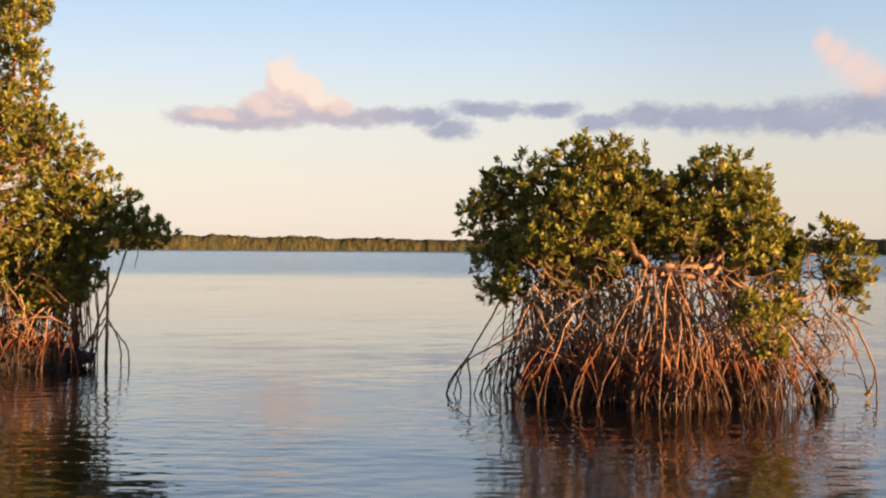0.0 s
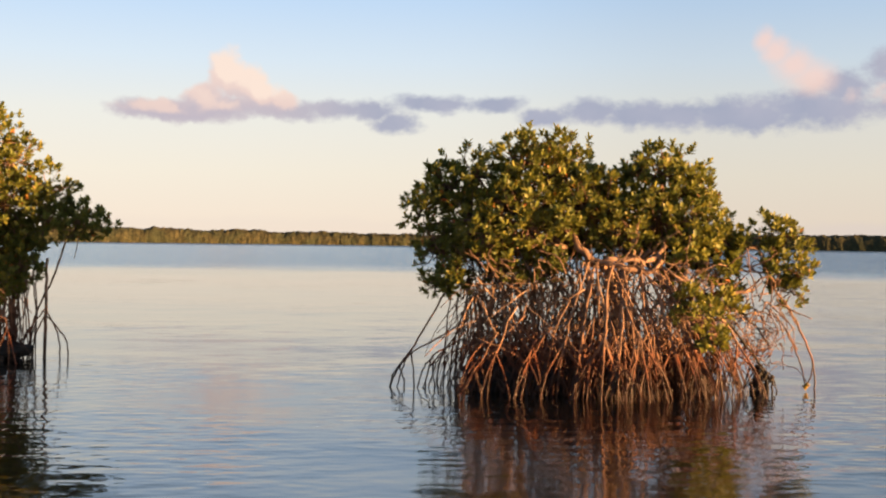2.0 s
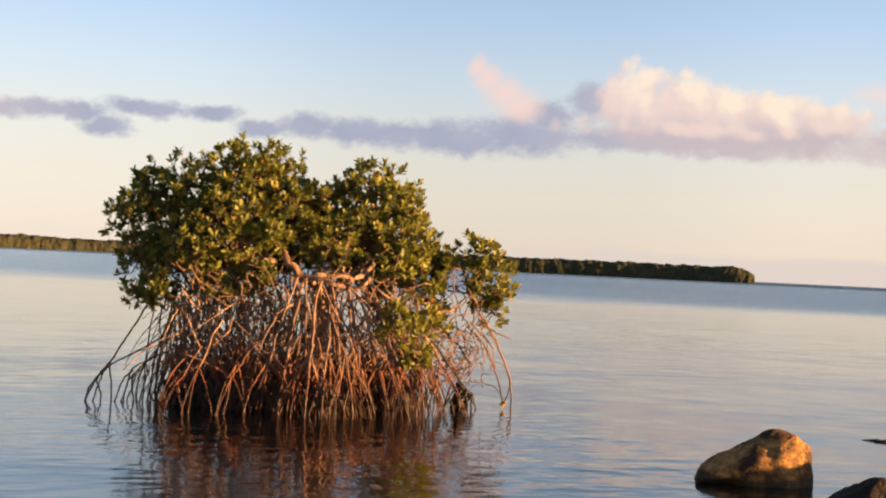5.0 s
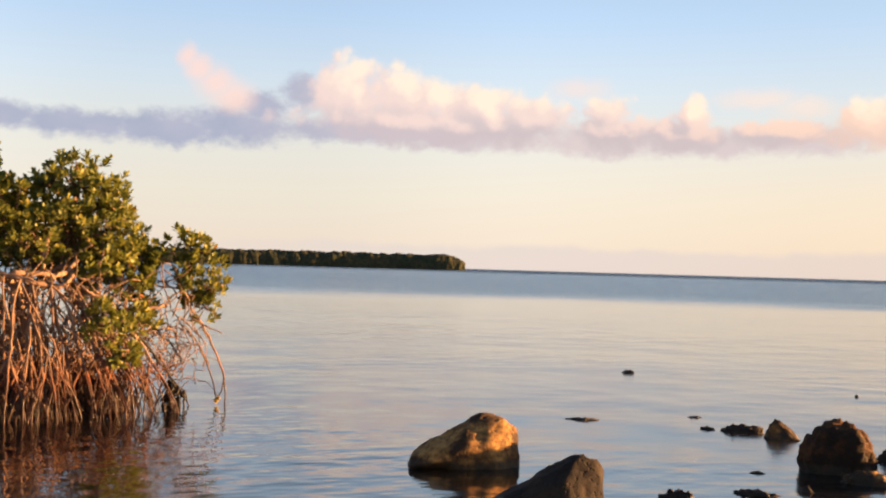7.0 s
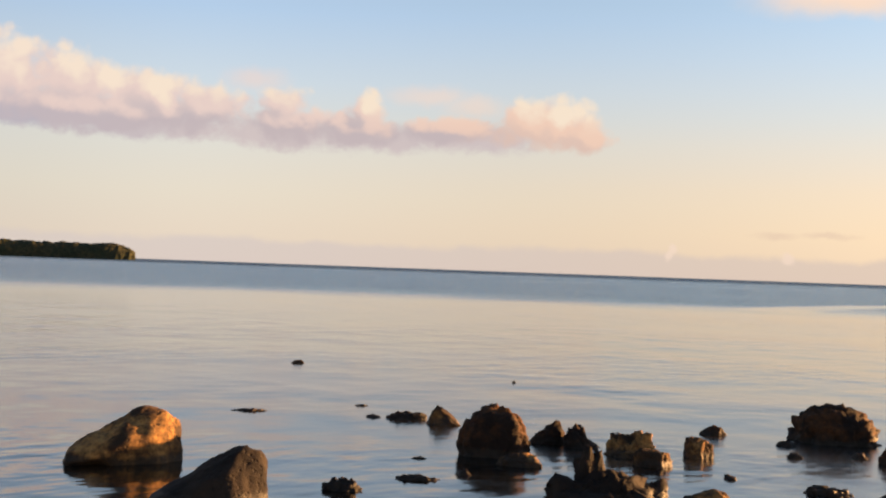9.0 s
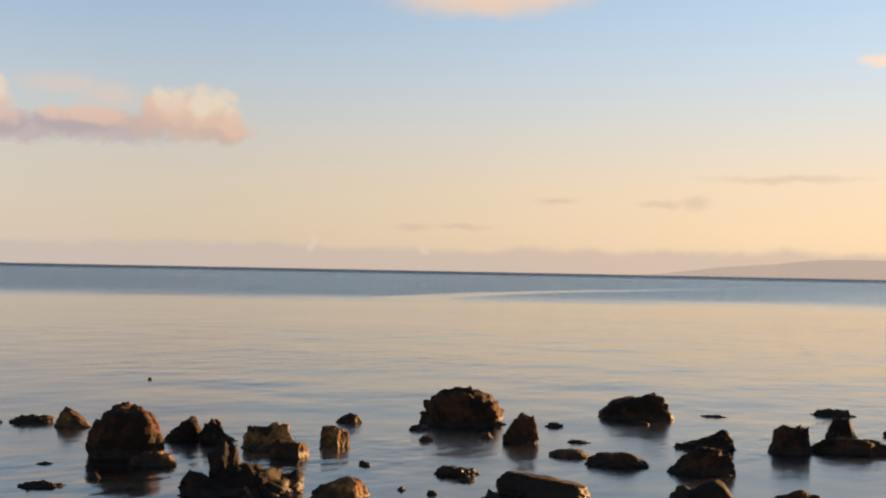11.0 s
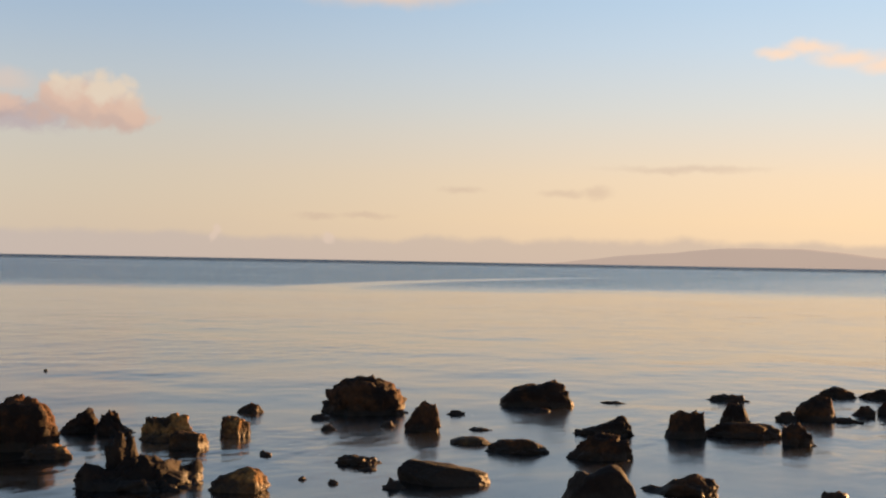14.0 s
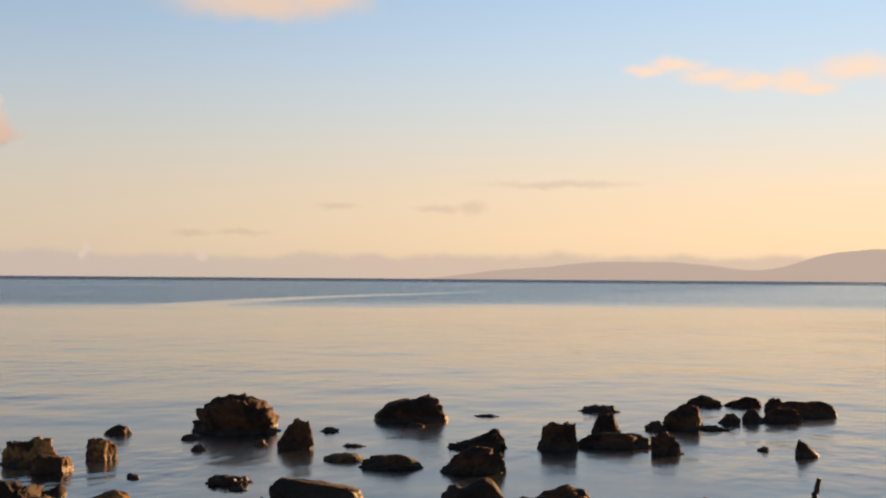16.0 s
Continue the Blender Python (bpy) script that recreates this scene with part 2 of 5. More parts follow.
def water_material():
    m, n, out = material("sea_water")
    p = place(n)
    far = n.vec("LENGTH", p)
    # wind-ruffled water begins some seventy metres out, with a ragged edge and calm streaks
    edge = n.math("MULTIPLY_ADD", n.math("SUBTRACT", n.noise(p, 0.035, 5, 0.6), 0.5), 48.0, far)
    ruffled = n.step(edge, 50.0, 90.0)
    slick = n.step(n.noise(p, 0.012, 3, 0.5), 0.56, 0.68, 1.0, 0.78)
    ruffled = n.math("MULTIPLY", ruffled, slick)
    # one long calm line curving away from the shore
    xyz = n.add("ShaderNodeSeparateXYZ")
    n.put(xyz.inputs[0], p)
    bend = n.math("EXPONENT", n.math("DIVIDE", n.math("SUBTRACT", 51.0, xyz.outputs[0]), 20.0))
    off = n.math("ABSOLUTE", n.math("SUBTRACT", xyz.outputs[1], n.math("MULTIPLY_ADD", bend, -11.0, 41.5)))
    off = n.math("MULTIPLY_ADD", n.math("SUBTRACT", n.noise(p, 0.1, 3), 0.5), 3.0, off)
    line = n.math("MULTIPLY", n.step(off, 0.8, 3.2, 0.75, 0.0), n.math("MULTIPLY", n.step(xyz.outputs[0], 50.0, 58.0), n.step(xyz.outputs[0], 85.0, 150.0, 1.0, 0.25)))
    ruffled = n.math("MULTIPLY", ruffled, n.math("SUBTRACT", 1.0, line))
    ruffled = n.math("MULTIPLY", ruffled, n.math("MULTIPLY", n.step(xyz.outputs[0], -30.0, 70.0, 0.6, 1.0), n.step(xyz.outputs[1], 5.0, 38.0, 0.6, 1.0)))
    deep = n.step(far, 420.0, 620.0)
    # relief in metres: long low swell, ripples in patches, sharp chop where the wind is
    swell = n.noise(p, 0.7, 2, 0.5, stretch=(1.0, 1.0, 0.0))
    ripple = n.noise(p, 1.9, 2, 0.5, stretch=(0.8, 1.2, 0.0))
    gather = n.step(n.noise(p, 0.09, 3, stretch=(1.0, 1.0, 0.0)), 0.40, 0.62, 0.45, 1.5)
    patch = n.step(n.noise(p, 0.13, 3), 0.42, 0.62, 0.08, 1.6)
    h = n.math("MULTIPLY", n.math("MULTIPLY", ripple, n.math("MULTIPLY", patch, n.step(xyz.outputs[0], 0.0, 6.0, 0.013, 0.026))), n.step(far, 16.0, 40.0, 1.0, 0.1))
    h = n.math("ADD", h, n.math("MULTIPLY", n.math("MULTIPLY", swell, n.math("MULTIPLY", gather, n.step(xyz.outputs[0], 2.0, 8.0, 0.013, 0.037))), n.math("MULTIPLY", n.step(far, 30.0, 62.0, 1.0, 0.3), n.step(far, 9.0, 18.0, 0.75, 1.35))))
    # small broken ripples round the mangroves
    still = n.math("MINIMUM", n.vec("DISTANCE", p, (2.3, 10.5, 0.0)), n.math("MINIMUM", n.vec("DISTANCE", p, (-4.8, 13.0, 0.0)), n.vec("DISTANCE", p, (-3.2, 8.5, 0.0))))
    lap = n.math("MULTIPLY", n.noise(p, 4.5, 1, 0.5, stretch=(0.7, 1.2, 0.0)), n.step(still, 1.8, 3.8, 0.013, 0.0015))
    h = n.math("ADD", h, lap)
    chop = n.math("MULTIPLY", n.math("ADD", n.math("MULTIPLY", ruffled, 0.07), n.math("MULTIPLY", deep, 0.08)), n.noise(p, 2.2, 3, 0.6))
    h = n.math("ADD", n.math("MULTIPLY", h, n.step(far, 7.0, 16.0, 0.7, 1.0)), chop)
    bump = n.add("ShaderNodeBump")
    bump.inputs["Strength"].default_value = 1.0
    bump.inputs["Distance"].default_value = 1.0
    n.put(bump.inputs["Height"], h)
    # steep little wind facets, tilted to the viewpoint to mirror higher, bluer sky
    viewward = n.vec("SCALE", n.vec("NORMALIZE", p), scale=-1.0)
    steep = n.math("ADD", n.math("MULTIPLY", ruffled, 0.55), n.math("MULTIPLY", deep, 0.35))
    tilt = n.math("MULTIPLY", n.math("MULTIPLY_ADD", n.noise(p, 1.7, 3, 0.6), 0.30, 0.03), steep)
    facets = n.vec("SCALE", viewward, scale=tilt)
    normal = n.vec("NORMALIZE", n.vec("ADD", bump.outputs[0], facets))
    gloss = n.add("ShaderNodeBsdfGlossy")
    # ruffled gloss and body carry a blue tint for the reflected high sky
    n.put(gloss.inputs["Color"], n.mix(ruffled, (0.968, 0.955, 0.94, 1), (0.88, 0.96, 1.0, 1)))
    # fine cat's-paws: hardly any in the lee of the two mangroves, more over the reef
    lee = n.math("MULTIPLY", n.step(xyz.outputs[0], 4.5, 9.0, 0.085, 0.18), n.step(far, 13.0, 26.0, 1.0, 0.62))
    lee = n.math("MINIMUM", lee, n.step(still, 1.8, 5.0, 0.05, 0.2))
    lee = n.math("MULTIPLY", lee, n.step(n.noise(p, 0.35, 3, 0.5), 0.35, 0.65, 0.85, 1.15))
    lee = n.math("MULTIPLY_ADD", ruffled, n.math("SUBTRACT", 0.20, lee), lee)
    n.put(gloss.inputs["Roughness"], n.math("MULTIPLY_ADD", deep, 0.06, lee))
    n.put(gloss.inputs["Normal"], normal)
    body = n.add("ShaderNodeBsdfDiffuse")
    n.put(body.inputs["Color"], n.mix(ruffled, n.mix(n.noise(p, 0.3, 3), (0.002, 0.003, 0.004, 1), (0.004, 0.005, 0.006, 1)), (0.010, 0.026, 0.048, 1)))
    fr = n.add("ShaderNodeFresnel")
    fr.inputs["IOR"].default_value = 1.33
    n.put(fr.inputs["Normal"], normal)
    fac = n.step(fr.outputs[0], 0.0, 1.0, 0.19, 0.95, "LINEAR")
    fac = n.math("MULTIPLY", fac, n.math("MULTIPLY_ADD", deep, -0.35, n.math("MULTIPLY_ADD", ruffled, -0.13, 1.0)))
    mix = n.add("ShaderNodeMixShader")
    n.put(mix.inputs[0], fac), n.put(mix.inputs[1], body.outputs[0]), n.put(mix.inputs[2], gloss.outputs[0])
    n.put(out.inputs[0], mix.outputs[0])
    return m


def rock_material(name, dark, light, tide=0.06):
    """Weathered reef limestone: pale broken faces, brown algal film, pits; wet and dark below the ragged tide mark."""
    m, n, out = material(name)
    p = place(n)
    big, fine = n.noise(p, 3.5, 5, 0.6), n.noise(p, 22.0, 6, 0.65)
    vor = n.add("ShaderNodeTexVoronoi")
    vor.inputs["Scale"].default_value = 26.0
    n.put(vor.inputs["Vector"], p)
    c = n.mix(n.step(big, 0.42, 0.60), dark, light)
    c = n.mix(n.step(fine, 0.35, 0.7, 0.0, 0.75), c, n.mix(0.5, dark, (0.02, 0.016, 0.012, 1)))
    c = n.mix(n.step(vor.outputs["Distance"], 0.0, 0.35, 0.55, 0.0), c, (0.015, 0.012, 0.01, 1))
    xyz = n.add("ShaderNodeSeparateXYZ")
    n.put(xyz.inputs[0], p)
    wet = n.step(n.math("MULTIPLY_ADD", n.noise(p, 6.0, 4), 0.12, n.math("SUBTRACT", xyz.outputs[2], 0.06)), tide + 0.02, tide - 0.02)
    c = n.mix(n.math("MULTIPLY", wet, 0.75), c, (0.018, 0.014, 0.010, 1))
    h = n.math("ADD", n.math("MULTIPLY", fine, 0.7), n.math("MULTIPLY", n.step(vor.outputs["Distance"], 0.0, 0.4), 0.5))
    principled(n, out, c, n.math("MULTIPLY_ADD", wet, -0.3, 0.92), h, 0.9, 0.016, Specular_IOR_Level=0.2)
    return m


def bark_material(name, pale, red):
    """Mangrove bark: grey-tan above, rusty and algae-stained within reach of the tide."""
    m, n, out = material(name)
    p = place(n)
    xyz = n.add("ShaderNodeSeparateXYZ")
    n.put(xyz.inputs[0], p)
    streak = n.noise(p, 14.0, 5, 0.6, stretch=(1, 1, 0.35))
    rnd = n.add("ShaderNodeObjectInfo").outputs["Random"]
    low = n.step(n.math("MULTIPLY_ADD", n.noise(p, 2.5, 3), 0.9, xyz.outputs[2]), 1.25, 0.6)
    c = n.mix(low, pale, red)
    c = n.mix(n.math("MULTIPLY", rnd, 0.65), c, n.mix(0.3, (0.016, 0.010, 0.007, 1), red))
    c = n.mix(n.step(streak, 0.4, 0.65, 0.0, 0.6), c, (0.045, 0.032, 0.024, 1))
    wet = n.step(n.math("MULTIPLY_ADD", n.noise(p, 7.0, 3), 0.32, xyz.outputs[2]), 0.58, 0.33)
    c = n.mix(n.math("MULTIPLY", wet, 0.8), c, (0.010, 0.006, 0.004, 1))
    principled(n, out, c, n.math("MULTIPLY_ADD", wet, -0.4, 0.8), n.noise(p, 45.0, 4), 0.6, 0.006, Specular_IOR_Level=0.25)
    return m


def leaf_material(name):
    """Thick glossy mangrove leaves: dark green to yellow-green, the odd one turning orange."""
    m, n, out = material(name)
    p = place(n)
    rnd = n.add("ShaderNodeNewGeometry").outputs["Random Per Island"]
    c = n.ramp(rnd, [(0.0, (0.058, 0.075, 0.018, 1)), (0.4, (0.118, 0.138, 0.026, 1)), (0.8, (0.185, 0.182, 0.034, 1)),
                     (0.975, (0.20, 0.17, 0.026, 1)), (0.99, (0.38, 0.17, 0.03, 1)), (1.0, (0.38, 0.09, 0.03, 1))])
    c = n.mix(n.step(n.noise(p, 1.4, 3), 0.35, 0.65, 0.0, 0.45), c, (0.070, 0.095, 0.021, 1))
    b = principled(n, None, c, 0.5, n.noise(p, 60.0, 2), 0.15, 0.004, Specular_IOR_Level=0.28)
    tr = n.add("ShaderNodeBsdfTranslucent")
    n.put(tr.inputs[0], n.mix(0.5, c, (0.135, 0.14, 0.016, 1)))
    mix = n.add("ShaderNodeMixShader")
    mix.inputs[0].default_value = 0.35
    n.put(mix.inputs[1], b.outputs[0]), n.put(mix.inputs[2], tr.outputs[0])
    n.put(out.inputs[0], mix.outputs[0])
    return m


def woods_material():
    m, n, out = material("far_mangrove_canopy")
    p = place(n)
    c = n.mix(n.step(n.noise(p, 0.07, 3, 0.6), 0.4, 0.6), (0.034, 0.040, 0.023, 1), (0.052, 0.049, 0.026, 1))
    c = n.mix(n.step(n.noise(p, 0.5, 5, 0.7), 0.42, 0.6, 0.0, 0.75), c, (0.020, 0.025, 0.016, 1))
    principled(n, out, c, 0.95, n.noise(p, 1.1, 5, 0.7), 0.6, 0.7, Specular_IOR_Level=0.1)
    return m


def hill_material():
    m, n, out = material("haze_glow_hills")
    p = place(n)
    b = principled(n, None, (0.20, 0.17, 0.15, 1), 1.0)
    # the haze is painted in: nine tenths of the hills is glow
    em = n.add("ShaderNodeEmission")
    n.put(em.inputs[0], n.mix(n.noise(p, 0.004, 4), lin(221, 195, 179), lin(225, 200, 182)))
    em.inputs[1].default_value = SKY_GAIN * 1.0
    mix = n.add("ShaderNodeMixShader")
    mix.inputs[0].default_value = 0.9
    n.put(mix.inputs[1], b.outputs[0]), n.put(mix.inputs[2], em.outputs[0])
    n.put(out.inputs[0], mix.outputs[0])
    return m


def plain_material(name, colour, rough):
    m, n, out = material(name)
    p = place(n)
    c = n.mix(n.noise(p, 30.0, 3), colour, tuple(0.6 * k for k in colour[:3]) + (1,))
    principled(n, out, c, rough, n.noise(p, 80.0, 3), 0.4, 0.004)
    return m


WATER = water_material()
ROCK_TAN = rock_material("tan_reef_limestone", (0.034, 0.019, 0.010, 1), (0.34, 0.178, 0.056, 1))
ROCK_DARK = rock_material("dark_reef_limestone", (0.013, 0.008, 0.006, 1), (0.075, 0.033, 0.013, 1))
# grey stone; its near-black also paints shade on boulder 2 and jagged coral
ROCK_GREY_SHADE = rock_material("grey_stone_and_shade", (0.011, 0.008, 0.007, 1), (0.026, 0.019, 0.014, 1))
BARK = bark_material("mangrove_bark", (0.270, 0.174, 0.116, 1), (0.150, 0.039, 0.012, 1))
TWIG = bark_material("mangrove_twig", (0.205, 0.130, 0.084, 1), (0.135, 0.046, 0.018, 1))
LEAF = leaf_material("mangrove_leaf")
WOODS = woods_material()
HILL = hill_material()
# near-black base colour that paints the shade at the roots' feet
SHADE_BLACK = plain_material("root_shade_black", (0.004, 0.003, 0.002, 1), 0.85)
YELLOW = plain_material("yellow_leaf", (0.30, 0.20, 0.02, 1), 0.5)
DRIFT = plain_material("driftwood", (0.012, 0.009, 0.007, 1), 0.9)

# ---------------------------------------------------------------- building helpers


def mesh_of(bm, name, mats, smooth=True):
    me = bpy.data.meshes.new(name)
    bm.to_mesh(me)
    bm.free()
    for m in mats if isinstance(mats, (list, tuple)) else [mats]:
        me.materials.append(m)
    if smooth:
        me.polygons.foreach_set("use_smooth", [True] * len(me.polygons))
    return me


def part(name, bm, mat, parent, label=""):
    ob = new(name, mesh_of(bm, name, mat))
    ob.parent = parent
    return tagged(ob, label) if label else ob


def root_of(name, at, **tags):
    ob = new(name)
    ob.location = at
    ob.empty_display_size = 0.2
    return tagged(ob, **tags)


def curve_points(ctrl, steps):
    """Points on a smooth curve through the control points."""
    pts = [Vector(c) for c in ctrl]
    pts = [2 * pts[0] - pts[1]] + pts + [2 * pts[-1] - pts[-2]]
    out = []
    for i in range(1, len(pts) - 2):
        p0, p1, p2, p3 = pts[i - 1:i + 3]
        for s in range(steps):
            t = s / steps
            out.append(0.5 * (2 * p1 + (p2 - p0) * t + (2 * p0 - 5 * p1 + 4 * p2 - p3) * t * t + (3 * p1 - p0 - 3 * p2 + p3) * t ** 3))
    out.append(pts[-2])
    return out


def tube(bm, ctrl, r0, r1, sides=6, steps=4, knots=0.12, base=(0, 0, 0)):
    """A tapered, slightly knotty tube through the control points, relative to base."""
    pts = [q - Vector(base) for q in curve_points(ctrl, steps)]
    rings = []
    side = Vector((1, 0.3, 0.1))
    for i, q in enumerate(pts):
        way = (pts[min(i + 1, len(pts) - 1)] - pts[max(i - 1, 0)]).normalized()
        a1 = way.cross(side)
        if a1.length < 1e-4:
            a1 = way.cross(Vector((0, 1, 0.2)))
        a1.normalize()
        a2 = way.cross(a1)
        f = i / (len(pts) - 1)
        if 0 < i < len(pts) - 1:
            q = q + 0.7 * min(r0, 0.02) * Vector((random.uniform(-1, 1), random.uniform(-1, 1), random.uniform(-1, 1)))
        r = (r0 + (r1 - r0) * f) * (1 + knots * random.uniform(-1, 1))
        rings.append([bm.verts.new(q + r * (math.cos(k * math.tau / sides) * a1 + math.sin(k * math.tau / sides) * a2)) for k in range(sides)])
    for ra, rb in zip(rings, rings[1:]):
        for k in range(sides):
            bm.faces.new((ra[k], ra[(k + 1) % sides], rb[(k + 1) % sides], rb[k]))
    bm.faces.new(rings[0][::-1])
    bm.faces.new(rings[-1])


# ---------------------------------------------------------------- sea, far shore, hills


def make_sea():
    """One sheet of water to the horizon, with a low swell near the shore."""
    radii = [0.0]
    r = 0.5
    while r < 4900:
        radii.append(r)
        r += max(0.22, r * 0.035)
    radii.append(4900)
    seg = 420
    verts, faces = [(0, 0, 0)], []
    for r in radii[1:]:
        amp = 0.006 if r < 60 else 0.0
        for k in range(seg):
            a = k * math.tau / seg
            x, y = r * math.sin(a), r * math.cos(a)
            z = amp * (noise.noise((x * 0.55, y * 0.8, 0.0)) + 0.5 * noise.noise((x * 1.5, y * 2.1, 3.0))) if amp else 0.0
            verts.append((x, y, z))
    for k in range(seg):
        faces.append((0, 1 + (k + 1) % seg, 1 + k))
    for j in range(len(radii) - 2):
        a, b = 1 + j * seg, 1 + (j + 1) * seg
        for k in range(seg):
            faces.append((a + k, a + (k + 1) % seg, b + (k + 1) % seg, b + k))
    me = bpy.data.meshes.new("water")
    me.from_pydata(verts, [], faces)
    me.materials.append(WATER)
    me.polygons.foreach_set("use_smooth", [True] * len(me.polygons))
    ob = new("water", me)
    tagged(ob, "calm evening sea with low ripples mirroring the sky", "sea", kind="structure")


def make_far_shore():
    """A low mangrove shore far across the bay, ending in a rounded point: one lumpy canopy with small clumps along its crest."""
    rng = random.Random(5)
    dist = 850.0
    verts, faces = [], []
    rows = 15
    n = 1900
    for i in range(n):
        t = -34.0 + 64.25 * i / (n - 1)
        tall = 11.3 - 3.0 * math.exp(-((t - 2.0) / 9.0) ** 2) + 0.8 * math.sin(t * 1.7) * math.exp(-((t + 10) / 9) ** 2)
        end = min(1.0, max(0.0, (30.28 - t) / 1.1)) ** 0.42
        tall *= 0.35 + 0.65 * end
        for j in range(rows):
            a = radians(-4 + 112 * j / (rows - 1))
            d = dist + 9 - 9 * math.cos(a) * (0.5 + 0.5 * end)
            x, y, z = d * math.sin(radians(t)), d * math.cos(radians(t)), tall * 0.93 * math.sin(a) ** 0.8 if a > 0 else -0.3
            k = 1.5 * noise.noise((x * 0.16, y * 0.16, z * 0.16)) + 0.9 * noise.noise((x * 0.45, y * 0.45, z * 0.4)) + 0.6 * noise.noise((x * 1.2, y * 1.2, z * 1.0)) + rng.uniform(-0.2, 0.2)
            d -= k * 0.6 * abs(math.cos(a))
            z += k * 0.85 * max(0.0, math.sin(a)) ** 2
            verts.append((d * math.sin(radians(t)), d * math.cos(radians(t)), z))
    for i in range(n - 1):
        for j in range(rows - 1):
            o = i * rows + j
            faces.append((o, o + rows, o + rows + 1, o + 1))
    me = bpy.data.meshes.new("far_mangrove_woods")
    me.from_pydata(verts, [], faces)
    me.materials.append(WOODS)
    me.polygons.foreach_set("use_smooth", [True] * len(me.polygons))
    tagged(new("far_mangrove_woods", me), "low dense mangrove forest along the far shore", "forest", kind="stuff")


def make_hills():
    """A hazy ridge on the horizon: a long low rise, a saddle and a higher shoulder."""
    bm = bmesh.new()
    rows = []
    n = 140
    for j in range(6):
        ring = []
        for i in range(n):
            t = 68.5 + i * 0.30
            el = 0.86 * math.exp(-(abs(t - 80.2) / 5.4) ** 3.0) + 0.28 * math.exp(-((t - 73.5) / 2.2) ** 2) + 1.45 / (1 + math.exp(-(t - 87.2) / 0.85))
            el += 0.04 * noise.noise((t * 0.9, 0, 0)) + 0.25 * max(0.0, noise.noise((t * 0.18, 7, 0))) * (t > 91)
            el *= min(1.0, max(0.0, (t - 68.5) / 2.0))
            f = j / 5
            d = 4300 + 300 * f
            h = math.tan(radians(el)) * 4600 * (1 - (1 - f) ** 1.6) * (1 + 0.06 * noise.noise((t * 2.0, f * 3, 1)) * (1 - f)) - 3 * (1 - f)
            ring.append(bm.verts.new((d * math.sin(radians(t)), d * math.cos(radians(t)), h + 0.5)))
        rows.append(ring)
    rows.append([bm.verts.new((v.co.x * 1.04, v.co.y * 1.04, -5)) for v in rows[-1]])
    for ra, rb in zip(rows, rows[1:]):
        for i in range(n - 1):
            bm.faces.new((ra[i], ra[i + 1], rb[i + 1], rb[i]))
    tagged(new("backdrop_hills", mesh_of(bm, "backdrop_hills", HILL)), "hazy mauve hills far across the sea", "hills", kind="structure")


make_sea()
make_far_shore()
make_hills()

# ---------------------------------------------------------------- mangroves


def leaf_verts(rng, length):
    """A blunt oval leaf, folded along its rib and drooping."""
    w = length * rng.uniform(0.42, 0.54)
    droop = rng.uniform(-0.05, 0.14) * length
    fold = w * 0.16
    vs = []
    for f, k, d in ((0.0, 0.08, 0.0), (0.34, 0.86, 0.35), (0.76, 0.88, 1.1)):
        z = -droop * d
        vs += [(-w / 2 * k, f * length, z + fold * k), (0, f * length, z), (w / 2 * k, f * length, z + fold * k)]
    vs.append((0, length, -droop * 1.9))
    return vs, [(0, 1, 4, 3), (1, 2, 5, 4), (3, 4, 7, 6), (4, 5, 8, 7), (6, 7, 9), (7, 8, 9)]


def rosette(seed, size=1.0):
    """Verts and faces of a tuft of leaves round an upright shoot."""
    rng = random.Random(seed)
    V, F = [], []
    count = rng.randint(8, 11)
    for i in range(count):
        spread = radians(10 + 52 * (1 - i / count) + rng.uniform(-10, 12))
        turn = i * 1.62 + rng.uniform(-0.35, 0.35)
        lv, lf = leaf_verts(rng, size * rng.uniform(0.058, 0.088))
        m = Matrix.Rotation(turn, 4, "Z") @ Matrix.Translation((0, 0.006, 0.05 * i / count - 0.02)) @ Matrix.Rotation(math.pi / 2 - spread, 4, "X") @ Matrix.Rotation(rng.uniform(-0.5, 0.5), 4, "Y")
        o = len(V)
        V += [m @ Vector(v) for v in lv]
        F += [tuple(o + k for k in f) for f in lf]
    return V, F


TUFTS = [rosette(100 + k, 0.86) for k in range(9)]


def tuft_mesh(k):
    me = bpy.data.meshes.new("leafy_shoot")
    me.from_pydata([tuple(v) for v in TUFTS[k][0]], [], TUFTS[k][1])
    me.materials.append(LEAF)
    me.polygons.foreach_set("use_smooth", [True] * len(me.polygons))
    return me


TUFT_MESHES = [tuft_mesh(k) for k in range(len(TUFTS))]


def turn_to(axis, spin):
    return axis.to_track_quat("Z", "Y").to_matrix().to_4x4() @ Matrix.Rotation(spin, 4, "Z")


